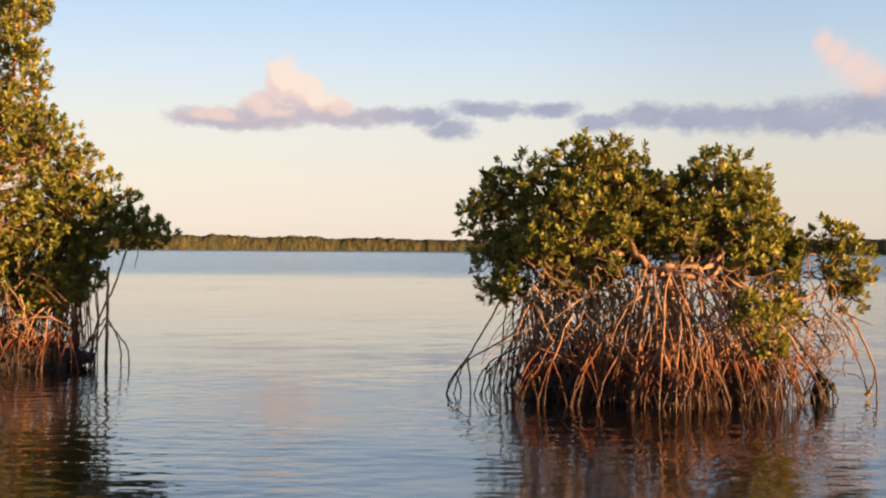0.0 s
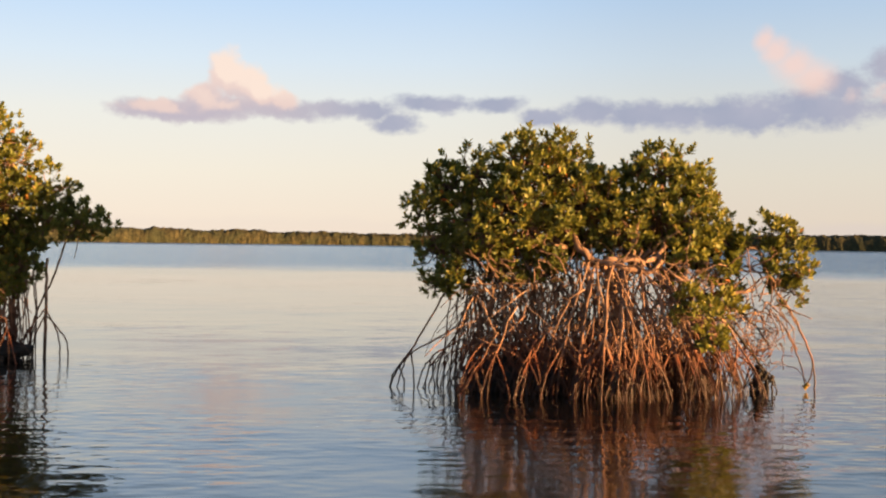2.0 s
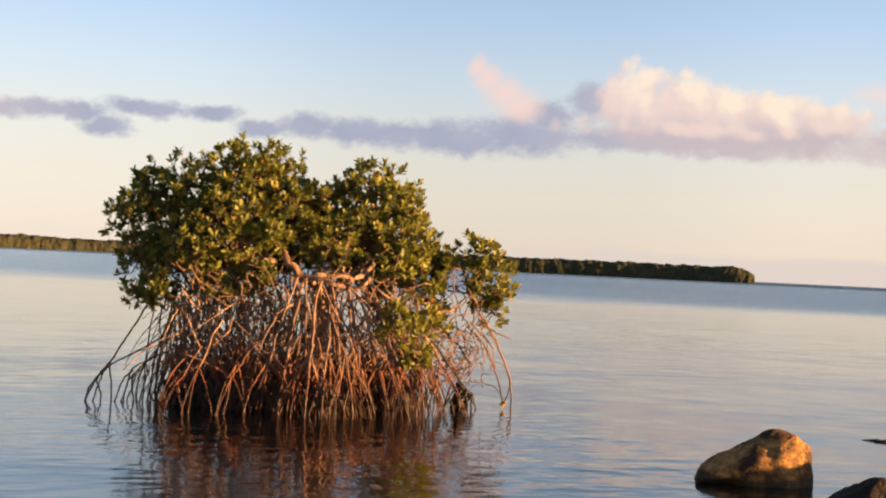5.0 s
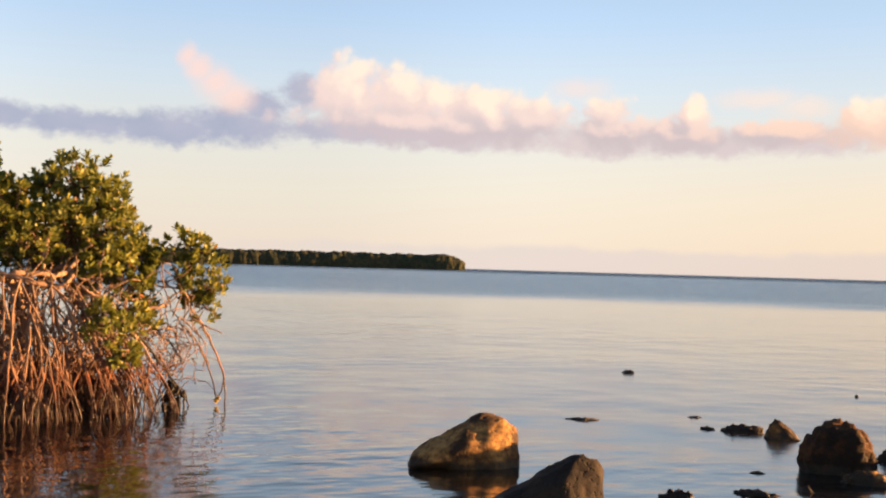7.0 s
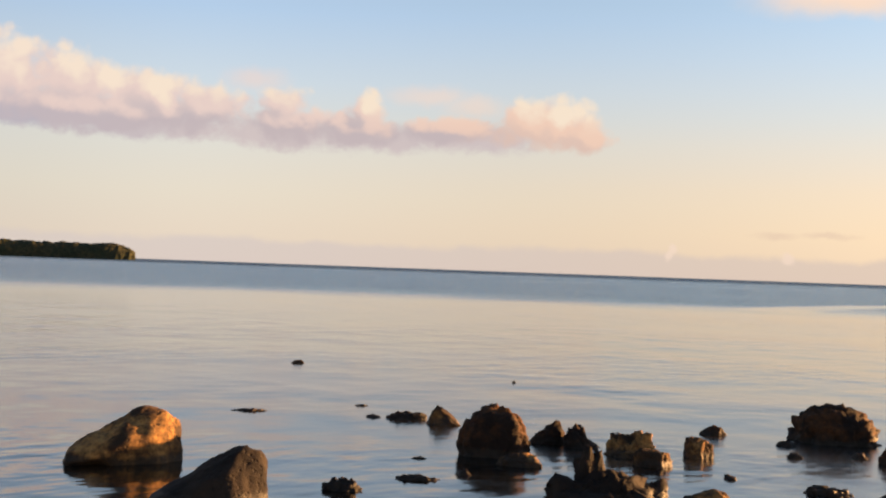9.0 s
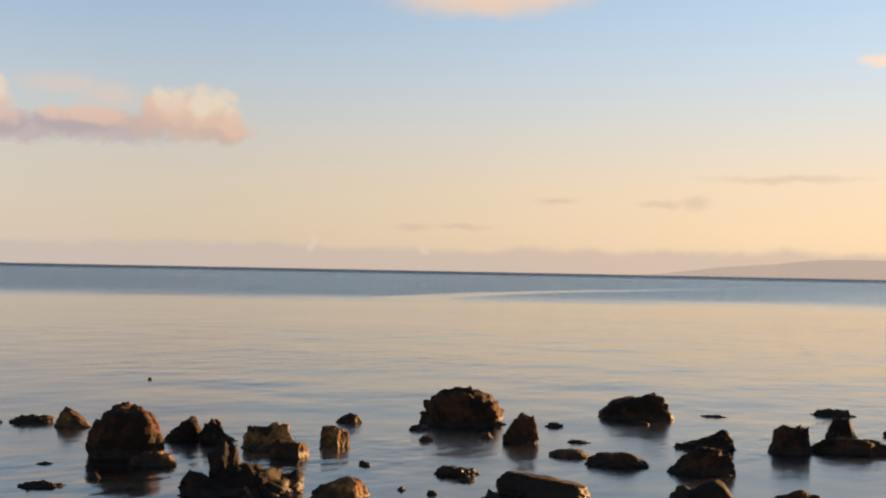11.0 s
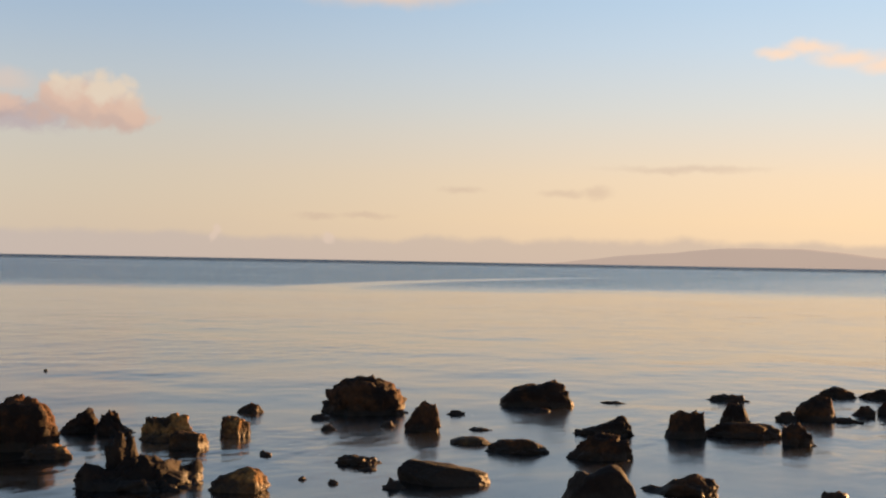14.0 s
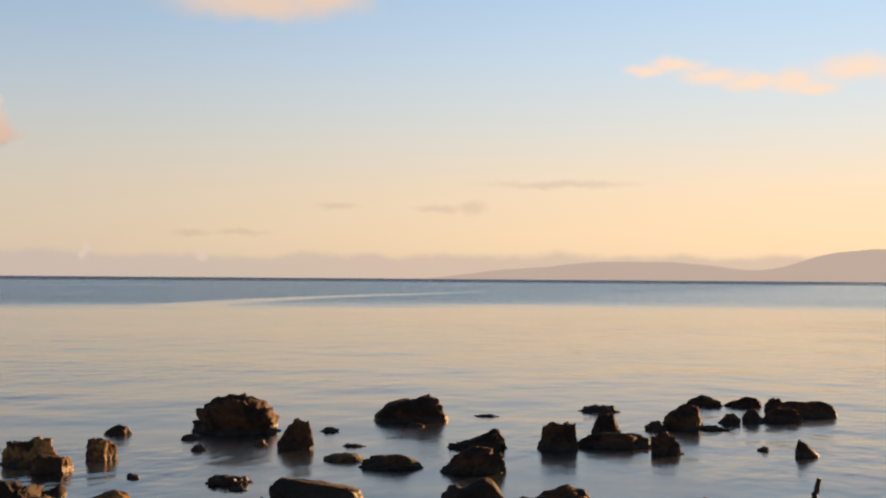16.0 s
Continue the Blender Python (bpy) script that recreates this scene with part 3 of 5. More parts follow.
class Mangrove:
    """A red mangrove: trunk, limbs, twigs, arching prop roots and a crown of leaf tufts."""

    def __init__(self, label, at, seed):
        self.rng = random.Random(seed)
        self.at = Vector(at)
        self.top = root_of("mangrove_tree", at, label=label, category="mangrove tree", group="mangroves in the shallows")
        self.tufts = []
        self.limbs = []

    def piece(self, name, mat, draw, label=""):
        bm = bmesh.new()
        draw(bm)
        ob = part(name, bm, mat, self.top, label)
        return ob

    def tube(self, name, ctrl, r0, r1, mat=None, sides=7, steps=5, label=""):
        return self.piece(name, mat or BARK, lambda bm: tube(bm, ctrl, r0, r1, sides, steps, 0.1, self.at), label)

    def limb(self, a, b, r0, r1):
        a, b = Vector(a), Vector(b)
        rng = self.rng
        side = Vector((rng.uniform(-1, 1), rng.uniform(-1, 1), rng.uniform(-0.3, 0.9))) * (b - a).length * 0.13
        mid1, mid2 = a.lerp(b, 0.35) + side, a.lerp(b, 0.7) + side * 0.6
        self.limbs.append((b, self.tube("limb", [a, mid1, mid2, b], r0, r1)))

    def lobe(self, x, y, z, r, fill=1.0, flat=0.85, hole=0.06):
        """A cushion of leaf tufts, ragged, thinner below."""
        rng = self.rng
        c = Vector((x, y, z))
        count = int(275 * r * r / 0.25 * fill) + 11
        off = Vector((rng.uniform(0, 50), rng.uniform(0, 50), rng.uniform(0, 50)))
        for _ in range(count):
            d = Vector((rng.gauss(0, 1), rng.gauss(0, 1), rng.gauss(0.12, 1)))
            d.normalize()
            if noise.noise(d * 2.2 + off) < -hole and rng.random() < 0.88:
                continue
            rad = r * (rng.uniform(0.72, 1.06) if rng.random() < 0.75 else rng.uniform(0.25, 0.72))
            rad *= 1 + 0.22 * noise.noise(d * 2.6 + off * 2)
            q = c + Vector((d.x * rad, d.y * rad, d.z * rad * flat))
            axis = (d * 0.75 + Vector((0, 0, 0.75)) + Vector((rng.gauss(0, 0.25), rng.gauss(0, 0.25), rng.gauss(0, 0.2)))).normalized()
            self.tufts.append((q, axis, rng.uniform(0, 6.28), rng.uniform(0.75, 1.25), c))

    def twigs(self, share, r=0.006):
        """Thin shoots from the cushions' hearts to some of their tufts."""
        rng = self.rng
        bm = bmesh.new()
        for q, axis, _, _, c in self.tufts:
            if rng.random() > share:
                continue
            m = c.lerp(q, 0.5) + Vector((rng.uniform(-0.06, 0.06), rng.uniform(-0.06, 0.06), rng.uniform(-0.10, 0.02)))
            tube(bm, [c.lerp(q, 0.12), m, q], r * rng.uniform(0.9, 1.6), r * 0.5, 4, 3, 0.1, self.at)
        tagged(part("twigwork", bm, TWIG, self.top, "fine reddish twigs inside the crown"), kind="stuff")

    def leaves(self, single=300):
        """The tufts towards the open water are parts of the limb that bears them, the others one mesh."""
        order = sorted(self.tufts, key=lambda t: t[0].y - 0.25 * t[0].z)
        for q, axis, spin, s, _ in order[:single]:
            ob = new("leafy_shoot", self.rng.choice(TUFT_MESHES))
            ob.parent = min(self.limbs, key=lambda l: (l[0] - q).length)[1]
            ob.matrix_basis = Matrix.Translation(q - self.at) @ turn_to(axis, spin) @ Matrix.Scale(s, 4)
        V, F = [], []
        for q, axis, spin, s, _ in order[single:]:
            tv, tf = TUFTS[self.rng.randrange(len(TUFTS))]
            m = Matrix.Translation(q - self.at) @ turn_to(axis, spin) @ Matrix.Scale(s, 4)
            o = len(V)
            V += [tuple(m @ v) for v in tv]
            F += [tuple(o + k for k in f) for f in tf]
        me = bpy.data.meshes.new("crown")
        me.from_pydata(V, [], F)
        me.materials.append(LEAF)
        me.polygons.foreach_set("use_smooth", [True] * len(me.polygons))
        ob = new("crown", me)
        ob.parent = self.top
        tagged(ob, "dense crown of leathery green leaves, some yellowing", kind="stuff")

    def prop_root(self, start, foot, r, forks=1, arch=0.35, sides=6):
        """A root from a limb down to its knee, and the straight splayed legs on which the knee stands in the water."""
        rng = self.rng
        s, f = Vector(start), Vector(foot)
        r *= 0.85
        knee = min(0.6 * s.z, rng.uniform(0.22, 0.62))
        out = Vector((f.x - s.x, f.y - s.y, 0))
        bend = 0.022 * (s - f).length

        def crook(q, k=1.0):
            return q + Vector((rng.uniform(-1, 1), rng.uniform(-1, 1), rng.uniform(-0.5, 0.5))) * bend * k
        k = Vector((s.x + out.x * 0.72, s.y + out.y * 0.72, knee))
        a = crook(s.lerp(k, 0.33) + out * arch * 0.22)
        b = crook(s.lerp(k, 0.68) + out * arch * 0.16)
        main = self.tube("prop_root", [s, a, b, k], r * 1.05, r * 0.85, BARK, sides, 3)
        feet = [Vector((f.x, f.y, -0.12))]
        reach = 0.07 + 0.42 * knee
        for n in range(forks):
            feet.append(Vector((k.x + (1 if n % 2 else -1) * rng.uniform(0.35, 1.0) * reach, k.y + rng.uniform(-0.9, 0.5) * reach, -0.12)))
        for g in feet:
            top = k.lerp(b, rng.uniform(0.0, 0.25)) if g is not feet[0] else k
            h = crook(top.lerp(g, 0.5) + Vector(((g.x - k.x) * 0.10, (g.y - k.y) * 0.10, 0.05 * knee)), 0.4)
            bm = bmesh.new()
            tube(bm, [top, h, g], r * 0.82, r * 0.62, sides - 1, 3, 0.16, self.at)
            part("root_leg", bm, BARK, main)

    def tangle(self, count, xs, ys, zs, r=0.006):
        """Thin roots and shoots that cross the others at all angles, past counting."""
        rng = self.rng
        bm = bmesh.new()
        for _ in range(count):
            s = Vector((rng.uniform(*xs), rng.uniform(*ys), rng.uniform(*zs)))
            e = s + Vector((rng.choice((-1, 1)) * rng.uniform(0.12, 0.55), rng.uniform(-0.3, 0.3), -rng.uniform(0.15, 0.65)))
            e.x, e.z = min(e.x, 3.75) if s.x > 0 else e.x, max(e.z, -0.1)
            m = s.lerp(e, 0.5) + Vector((rng.uniform(-0.06, 0.06), rng.uniform(-0.06, 0.06), rng.uniform(-0.04, 0.1)))
            tube(bm, [s, m, e], r * rng.uniform(0.7, 1.4), r * rng.uniform(0.5, 0.9), 4, 3, 0.14, self.at)
        tagged(part("root_tangle", bm, BARK, self.top, "thin crossing roots and bare shoots"), kind="stuff")

    def thicket(self, count, xs, ys, zs):
        """The crowded shaded roots in the middle, past counting."""
        rng = self.rng
        bm = bmesh.new()
        for _ in range(count):
            s = Vector((rng.uniform(*xs), rng.uniform(*ys), rng.uniform(*zs)))
            f = Vector((s.x + rng.uniform(-0.35, 0.35), s.y + rng.uniform(-0.3, 0.2), -0.1))
            m = s.lerp(f, 0.5) + Vector((rng.uniform(-0.1, 0.1), rng.uniform(-0.1, 0.1), s.z * rng.uniform(-0.1, 0.12)))
            tube(bm, [s, m, f], rng.uniform(0.006, 0.013), rng.uniform(0.005, 0.010), 5, 3, 0.14, self.at)
        tagged(part("root_thicket", bm, BARK, self.top, "crowded dark roots inside the stand"), kind="stuff")


def shade_mound(name, x, y, rx, ry, h, seed):
    """A low near-black hump at the waterline, added to stand in for the shade among the roots."""
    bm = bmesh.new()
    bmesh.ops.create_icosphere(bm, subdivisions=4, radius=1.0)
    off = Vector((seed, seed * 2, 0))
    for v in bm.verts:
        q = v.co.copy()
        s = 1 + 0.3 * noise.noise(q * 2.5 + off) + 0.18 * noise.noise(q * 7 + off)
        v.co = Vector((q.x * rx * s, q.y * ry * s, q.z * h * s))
    ob = new(name, mesh_of(bm, name, SHADE_BLACK))
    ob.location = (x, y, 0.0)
    tagged(ob, "near-black mound standing in for shade among the mangrove roots", "peat bank")


def island_mangrove():
    t = Mangrove("bushy red mangrove on a thicket of reddish prop roots", (2.3, 12.7, 0), 11)
    rng = t.rng
    junction, knee = (2.05, 12.35, 1.34), (2.72, 12.25, 1.27)
    t.tube("trunk", [(2.35, 12.75, -0.1), (2.38, 12.65, 0.5), (2.36, 12.6, 0.95), (2.25, 12.5, 1.25), junction], 0.055, 0.05, sides=9)
    t.tube("limb", [junction, (2.28, 12.25, 1.30), (2.52, 12.25, 1.24), knee, (2.8, 12.5, 1.45)], 0.028, 0.022, sides=8, label="pale bare horizontal limb")
    t.tube("limb", [(2.2, 12.3, 1.36), (2.45, 12.3, 1.34), (2.7, 12.35, 1.36), (2.95, 12.55, 1.6)], 0.030, 0.022, sides=8)
    t.tube("limb", [junction, (1.9, 12.45, 1.55), (1.75, 12.8, 1.8), (1.7, 13.0, 2.2)], 0.04, 0.02, sides=8)
    t.tube("limb", [(3.3, 12.4, 0.98), (3.6, 12.35, 1.03), (3.75, 12.4, 1.06)], 0.022, 0.018, label="broken pale branch stub")
    # crown, front cushions
    t.lobe(1.70, 13.10, 2.26, 0.52)
    t.lobe(1.45, 12.90, 2.40, 0.36)
    t.lobe(0.93, 13.20, 2.22, 0.42)
    t.lobe(0.62, 13.20, 2.10, 0.30)
    t.lobe(0.40, 13.10, 1.88, 0.27)
    t.lobe(0.55, 13.10, 1.48, 0.34, 0.8)
    t.lobe(0.52, 13.00, 1.08, 0.17)
    t.lobe(1.00, 12.95, 1.75, 0.42)
    t.lobe(1.37, 12.75, 1.80, 0.47)
    t.lobe(1.05, 12.85, 1.46, 0.26, 0.7)
    t.lobe(2.05, 12.85, 1.90, 0.46)
    t.lobe(2.35, 12.90, 1.84, 0.46)
    t.lobe(2.27, 13.10, 2.12, 0.24)
    t.lobe(2.95, 12.90, 2.22, 0.44, hole=0.1)
    t.lobe(2.72, 12.95, 2.28, 0.25)
    t.lobe(3.22, 12.85, 2.05, 0.27)
    t.lobe(2.85, 12.75, 1.75, 0.45)
    t.lobe(3.22, 12.75, 1.74, 0.42)
    t.lobe(3.48, 12.65, 1.55, 0.27, 0.7, hole=0.0)
    t.lobe(3.72, 12.65, 1.56, 0.20, 0.6, hole=0.0)
    t.lobe(3.98, 12.60, 1.68, 0.20, 0.9, hole=0.05)
    t.lobe(4.16, 12.60, 1.60, 0.19, 0.9, hole=0.05)
    t.lobe(4.28, 12.55, 1.42, 0.15, 0.8, hole=0.05)
    t.lobe(4.24, 12.50, 1.22, 0.19, 0.7, hole=0.1)
    t.lobe(4.18, 12.50, 1.02, 0.15, 0.8, hole=0.1)
    t.lobe(4.02, 12.55, 1.42, 0.12, 0.5, hole=0.0)
    t.lobe(3.55, 12.60, 1.30, 0.15, 0.4, hole=0.0)
    t.lobe(3.36, 12.45, 1.22, 0.18, 0.5, hole=0.0)
    t.lobe(3.10, 11.92, 0.76, 0.24, 0.7, hole=0.05)
    t.lobe(3.00, 12.05, 0.98, 0.14, 0.7, hole=0.1)
    t.lobe(3.20, 11.88, 0.56, 0.14, 1.0)
    t.lobe(3.42, 12.15, 0.92, 0.17, 0.7, hole=0.1)
    # low fringe and shaded foliage inside
    t.lobe(1.35, 13.30, 1.42, 0.34)
    t.lobe(2.05, 13.40, 1.50, 0.40)
    t.lobe(2.75, 13.30, 1.46, 0.36)
    t.lobe(0.72, 12.80, 1.12, 0.19, hole=0.1)
    t.lobe(1.12, 12.80, 1.22, 0.15, 0.6, hole=0.0)
    t.lobe(1.55, 12.70, 1.36, 0.15, 0.6, hole=0.0)
    t.lobe(1.00, 12.45, 1.58, 0.24)
    t.lobe(1.42, 12.38, 1.66, 0.24)
    t.lobe(1.80, 12.38, 1.70, 0.20)
    t.lobe(3.10, 12.38, 1.56, 0.25, 0.8)
    t.lobe(2.45, 12.45, 1.66, 0.24)
    # ragged lower edge of the crown
    for k in range(26):
        x = rng.choice((rng.uniform(0.7, 1.75), rng.uniform(0.7, 1.75), rng.uniform(2.9, 3.4)))
        t.lobe(x, 12.25 + 0.2 * abs(x - 2.2) + rng.uniform(0, 0.4), rng.uniform(1.12, 1.48) , rng.uniform(0.08, 0.16), 0.6, hole=0.0)
    for k in range(14):
        t.lobe(rng.uniform(3.3, 4.05), rng.uniform(12.4, 12.7), rng.uniform(0.8, 1.5), rng.uniform(0.05, 0.10), 0.5, hole=0.0)
    # cushions behind
    t.lobe(1.30, 13.80, 1.95, 0.50, 0.5)
    t.lobe(2.00, 13.90, 1.90, 0.50, 0.6)
    t.lobe(2.80, 13.75, 1.80, 0.50, 0.6)
    t.lobe(0.85, 13.70, 1.60, 0.40, 0.5)
    for x, y, z in ((0.93, 13.2, 2.1), (0.45, 13.1, 1.7), (0.6, 13.1, 1.35), (1.37, 12.8, 1.6), (1.3, 13.8, 1.9)):
        t.limb((1.85, 12.6, 1.45), (x, y, z), 0.025, 0.010)
    for x, y, z in ((2.3, 12.9, 1.8), (2.95, 12.9, 2.2), (3.2, 12.8, 1.7), (2.8, 13.7, 1.8), (2.0, 13.9, 1.9)):
        t.limb((2.5, 12.45, 1.35), (x, y, z), 0.025, 0.010)
    for x, y, z in ((3.6, 12.7, 1.45), (4.07, 12.6, 1.6), (4.28, 12.5, 1.15)):
        t.limb((2.9, 12.6, 1.3), (x, y, z), 0.018, 0.007)
    t.limb((2.7, 12.3, 1.2), (3.12, 12.0, 0.6), 0.014, 0.007)
    # prop roots: fan from the junction, then the thicket
    for k in range(26):
        f = k / 25
        t.prop_root((1.95 + 0.85 * f + rng.uniform(-0.05, 0.05), 12.28 + rng.uniform(-0.05, 0.08), 1.30 + rng.uniform(-0.06, 0.05)),
                    (1.75 + 1.65 * f + rng.uniform(-0.40, 0.40), 11.55 + 0.3 * abs(f - 0.5) + rng.uniform(-0.1, 0.35), 0), rng.uniform(0.008, 0.018), rng.choice((1, 2, 2)), rng.uniform(0.1, 0.4), 7)
    for k in range(58):
        x = rng.uniform(0.72, 2.2)
        y = rng.uniform(12.75 if x < 1.2 else 12.4, 13.3)
        t.prop_root((x, y, rng.uniform(0.8, 1.2 + 0.4 * min(1.0, (x - 0.6) / 0.8))), (max(0.72, x + rng.uniform(-0.5, 0.5)), y - rng.uniform(0.0, 0.75) * (0.4 + x / 2.4), 0), rng.uniform(0.005, 0.011), rng.choice((1, 2, 2, 3)), 0.3)
    for k in range(46):
        x = rng.uniform(2.0, 3.4)
        y = rng.uniform(12.2, 13.2)
        t.prop_root((x, y, rng.uniform(0.75, 1.25 if y < 12.65 else 1.5)), (min(3.6, x + rng.uniform(-0.55, 0.55)), y - rng.uniform(0.1, 0.9), 0), rng.uniform(0.006, 0.012), rng.choice((2, 2, 3)), 0.35)
    # low splayed stilts in front
    for k in range(30):
        x = rng.uniform(1.9, 3.55)
        y = rng.uniform(11.75, 12.5)
        t.prop_root((x, y + 0.2, rng.uniform(0.28, 0.62)), (x + rng.uniform(-0.3, 0.3), y, 0), rng.uniform(0.008, 0.014), 2, 0.4)
    # crossing roots, and the shaded thicket behind
    for k in range(44):
        x = rng.uniform(0.9, 3.3)
        y = rng.uniform(12.0, 12.9)
        t.prop_root((x, y, rng.uniform(0.5, 1.1)), (min(3.65, max(0.7, x + rng.choice((-1, 1)) * rng.uniform(0.3, 0.8))), y - rng.uniform(0.0, 0.6), 0), rng.uniform(0.005, 0.011), 2, rng.uniform(-0.2, 0.5))
    for k in range(50):
        x = rng.uniform(0.85, 3.4)
        y = rng.uniform(12.9, 13.8)
        t.prop_root((x, y, rng.uniform(0.9, 1.5)), (x + rng.uniform(-0.4, 0.4), y - rng.uniform(-0.3, 0.4), 0), rng.uniform(0.006, 0.013), 2, 0.3, 5)
    for k in range(50):
        x = rng.uniform(0.85, 3.3)
        y = rng.uniform(11.9, 13.3) + 0.35 * abs(x - 2.3)
        t.prop_root((x, y, rng.uniform(0.22, 0.5)), (x + rng.uniform(-0.2, 0.2), y - rng.uniform(0.0, 0.2), 0), rng.uniform(0.006, 0.011), 2, 0.5, 5)
    t.thicket(150, (0.85, 3.4), (12.5, 13.7), (0.45, 1.35))
    t.thicket(50, (2.1, 3.4), (12.4, 12.8), (0.3, 1.2))
    t.thicket(260, (0.95, 3.3), (12.3, 13.6), (0.15, 0.50))
    t.tangle(230, (0.85, 3.5), (12.1, 13.2), (0.35, 1.35))
    t.tangle(110, (0.8, 1.9), (12.5, 13.3), (0.4, 1.2), 0.005)
    # bare shoots between the roots and the leaves
    for k in range(120):
        x = rng.uniform(0.6, 3.7)
        a = Vector((x, rng.uniform(12.35 + 0.25 * abs(x - 2.2), 13.0), rng.uniform(0.85, 1.35)))
        b = a + Vector((rng.uniform(-0.35, 0.35), rng.uniform(-0.2, 0.25), rng.uniform(0.2, 0.5)))
        m = a.lerp(b, 0.5) + Vector((rng.uniform(-0.08, 0.08), rng.uniform(-0.08, 0.08), rng.uniform(-0.08, 0.05)))
        t.tube("twig", [a, m, b], rng.uniform(0.006, 0.011), rng.uniform(0.003, 0.005), TWIG, 5, 4)
    for k in range(150):
        x = rng.uniform(0.9, 4.0)
        a = Vector((x, rng.uniform(12.05 + 0.2 * abs(x - 2.4), 12.6), rng.uniform(0.85, 1.35)))
        b = a + Vector((rng.uniform(-0.3, 0.35), rng.uniform(-0.15, 0.15), rng.uniform(-0.25, 0.35)))
        m = a.lerp(b, 0.5) + Vector((rng.uniform(-0.07, 0.07), rng.uniform(-0.06, 0.06), rng.uniform(-0.05, 0.08)))
        t.tube("twig", [a, m, b], rng.uniform(0.005, 0.010), rng.uniform(0.003, 0.005), TWIG, 5, 4)
    # outriggers
    t.tube("prop_root", [(0.66, 12.95, 1.05), (0.46, 12.90, 0.70), (0.27, 12.85, 0.38), (0.12, 12.80, 0.18), (0.03, 12.78, -0.08)], 0.011, 0.010)
    t.tube("prop_root", [(0.27, 12.85, 0.38), (0.29, 12.84, 0.15), (0.31, 12.84, -0.1)], 0.009, 0.008)
    t.tube("prop_root", [(0.22, 12.84, 0.31), (0.15, 12.80, 0.20), (0.19, 12.78, 0.08), (0.20, 12.78, -0.1)], 0.008, 0.008)
    t.tube("prop_root", [(0.80, 12.90, 0.66), (0.58, 12.88, 0.52), (0.30, 12.84, 0.36), (0.10, 12.78, 0.16), (0.02, 12.72, -0.1)], 0.009, 0.008)
    t.tube("prop_root", [(0.82, 12.85, 0.50), (0.62, 12.80, 0.40), (0.47, 12.76, 0.28), (0.40, 12.74, -0.1)], 0.010, 0.009)
    t.tube("prop_root", [(0.62, 12.80, 0.40), (0.50, 12.82, 0.22), (0.53, 12.80, -0.1)], 0.009, 0.008)
    t.tube("prop_root", [(0.68, 12.95, 0.95), (0.63, 12.85, 0.55), (0.60, 12.80, -0.1)], 0.008, 0.008)
    for x0, y0, z0, x1, rise in ((0.25, 12.84, 0.34, 0.06, 0.02), (0.24, 12.83, 0.33, 0.13, 0.01), (0.50, 12.78, 0.30, 0.34, 0.05), (0.52, 12.77, 0.28, 0.40, 0.04), (0.60, 12.80, 0.34, 0.46, 0.04), (0.66, 12.78, 0.30, 0.58, 0.02), (0.70, 12.80, 0.42, 0.66, 0.0)):
        t.tube("prop_root", [(x0, y0, z0), (x0 + 0.5 * (x1 - x0), y0 - 0.02, z0 * 0.62 + rise), (x1, y0 - 0.06, 0.03), (x1 - 0.06, y0 - 0.07, -0.12)], 0.009, 0.007)
    # thin tangle on the sunlit side
    for k in range(64):
        a = Vector((rng.uniform(3.0, 4.1), rng.uniform(12.3, 12.9), rng.uniform(0.5, 1.3)))
        b = a + Vector((rng.uniform(-0.4, 0.4), rng.uniform(-0.25, 0.2), -rng.uniform(0.15, 0.5)))
        b.x, b.z = min(b.x, 4.2), max(b.z, 0.2)
        m = a.lerp(b, 0.5) + Vector((rng.uniform(-0.1, 0.14), rng.uniform(-0.08, 0.08), rng.uniform(-0.02, 0.14)))
        t.tube("twig", [a, m, b], rng.uniform(0.006, 0.012), rng.uniform(0.003, 0.006), TWIG, 5, 4)
    for k in range(170):
        a = Vector((rng.uniform(3.35, 4.12), rng.uniform(12.3, 12.8), rng.uniform(0.22, 0.85)))
        b = a + Vector((rng.uniform(-0.22, 0.22), rng.uniform(-0.15, 0.15), rng.uniform(-0.2, 0.16)))
        m = a.lerp(b, 0.5) + Vector((rng.uniform(-0.07, 0.07), rng.uniform(-0.05, 0.05), rng.uniform(0, 0.08)))
        t.tube("twig", [a, m, b], 0.006, 0.003, TWIG, 4, 3)
    # a sunken bough end with matted dead roots
    bm = bmesh.new()
    for k in range(34):
        a = Vector((3.86 + rng.gauss(0, 0.05), 12.55 + rng.gauss(0, 0.06), rng.uniform(0.08, 0.27)))
        b = Vector((a.x + rng.uniform(-0.10, 0.16), a.y + rng.uniform(-0.1, 0.08), a.z - rng.uniform(0.05, 0.3)))
        tube(bm, [a, a.lerp(b, 0.5) + Vector((rng.uniform(-0.04, 0.06), 0, rng.uniform(-0.02, 0.05))), b], rng.uniform(0.010, 0.024), 0.008, 5, 3, 0.25, t.at)
    part("dead_root_clump", bm, DRIFT, t.top, "blackened clump of dead roots in the water")
    t.tube("drooping_branch", [(3.15, 12.3, 1.10), (3.45, 12.35, 0.75), (3.75, 12.45, 0.42), (3.98, 12.5, 0.12)], 0.016, 0.012, DRIFT, 6, 5)
    t.tube("drooping_branch", [(3.40, 12.4, 1.15), (3.62, 12.45, 0.85), (3.85, 12.5, 0.62), (3.95, 12.5, 0.48)], 0.012, 0.008, DRIFT, 6, 5)
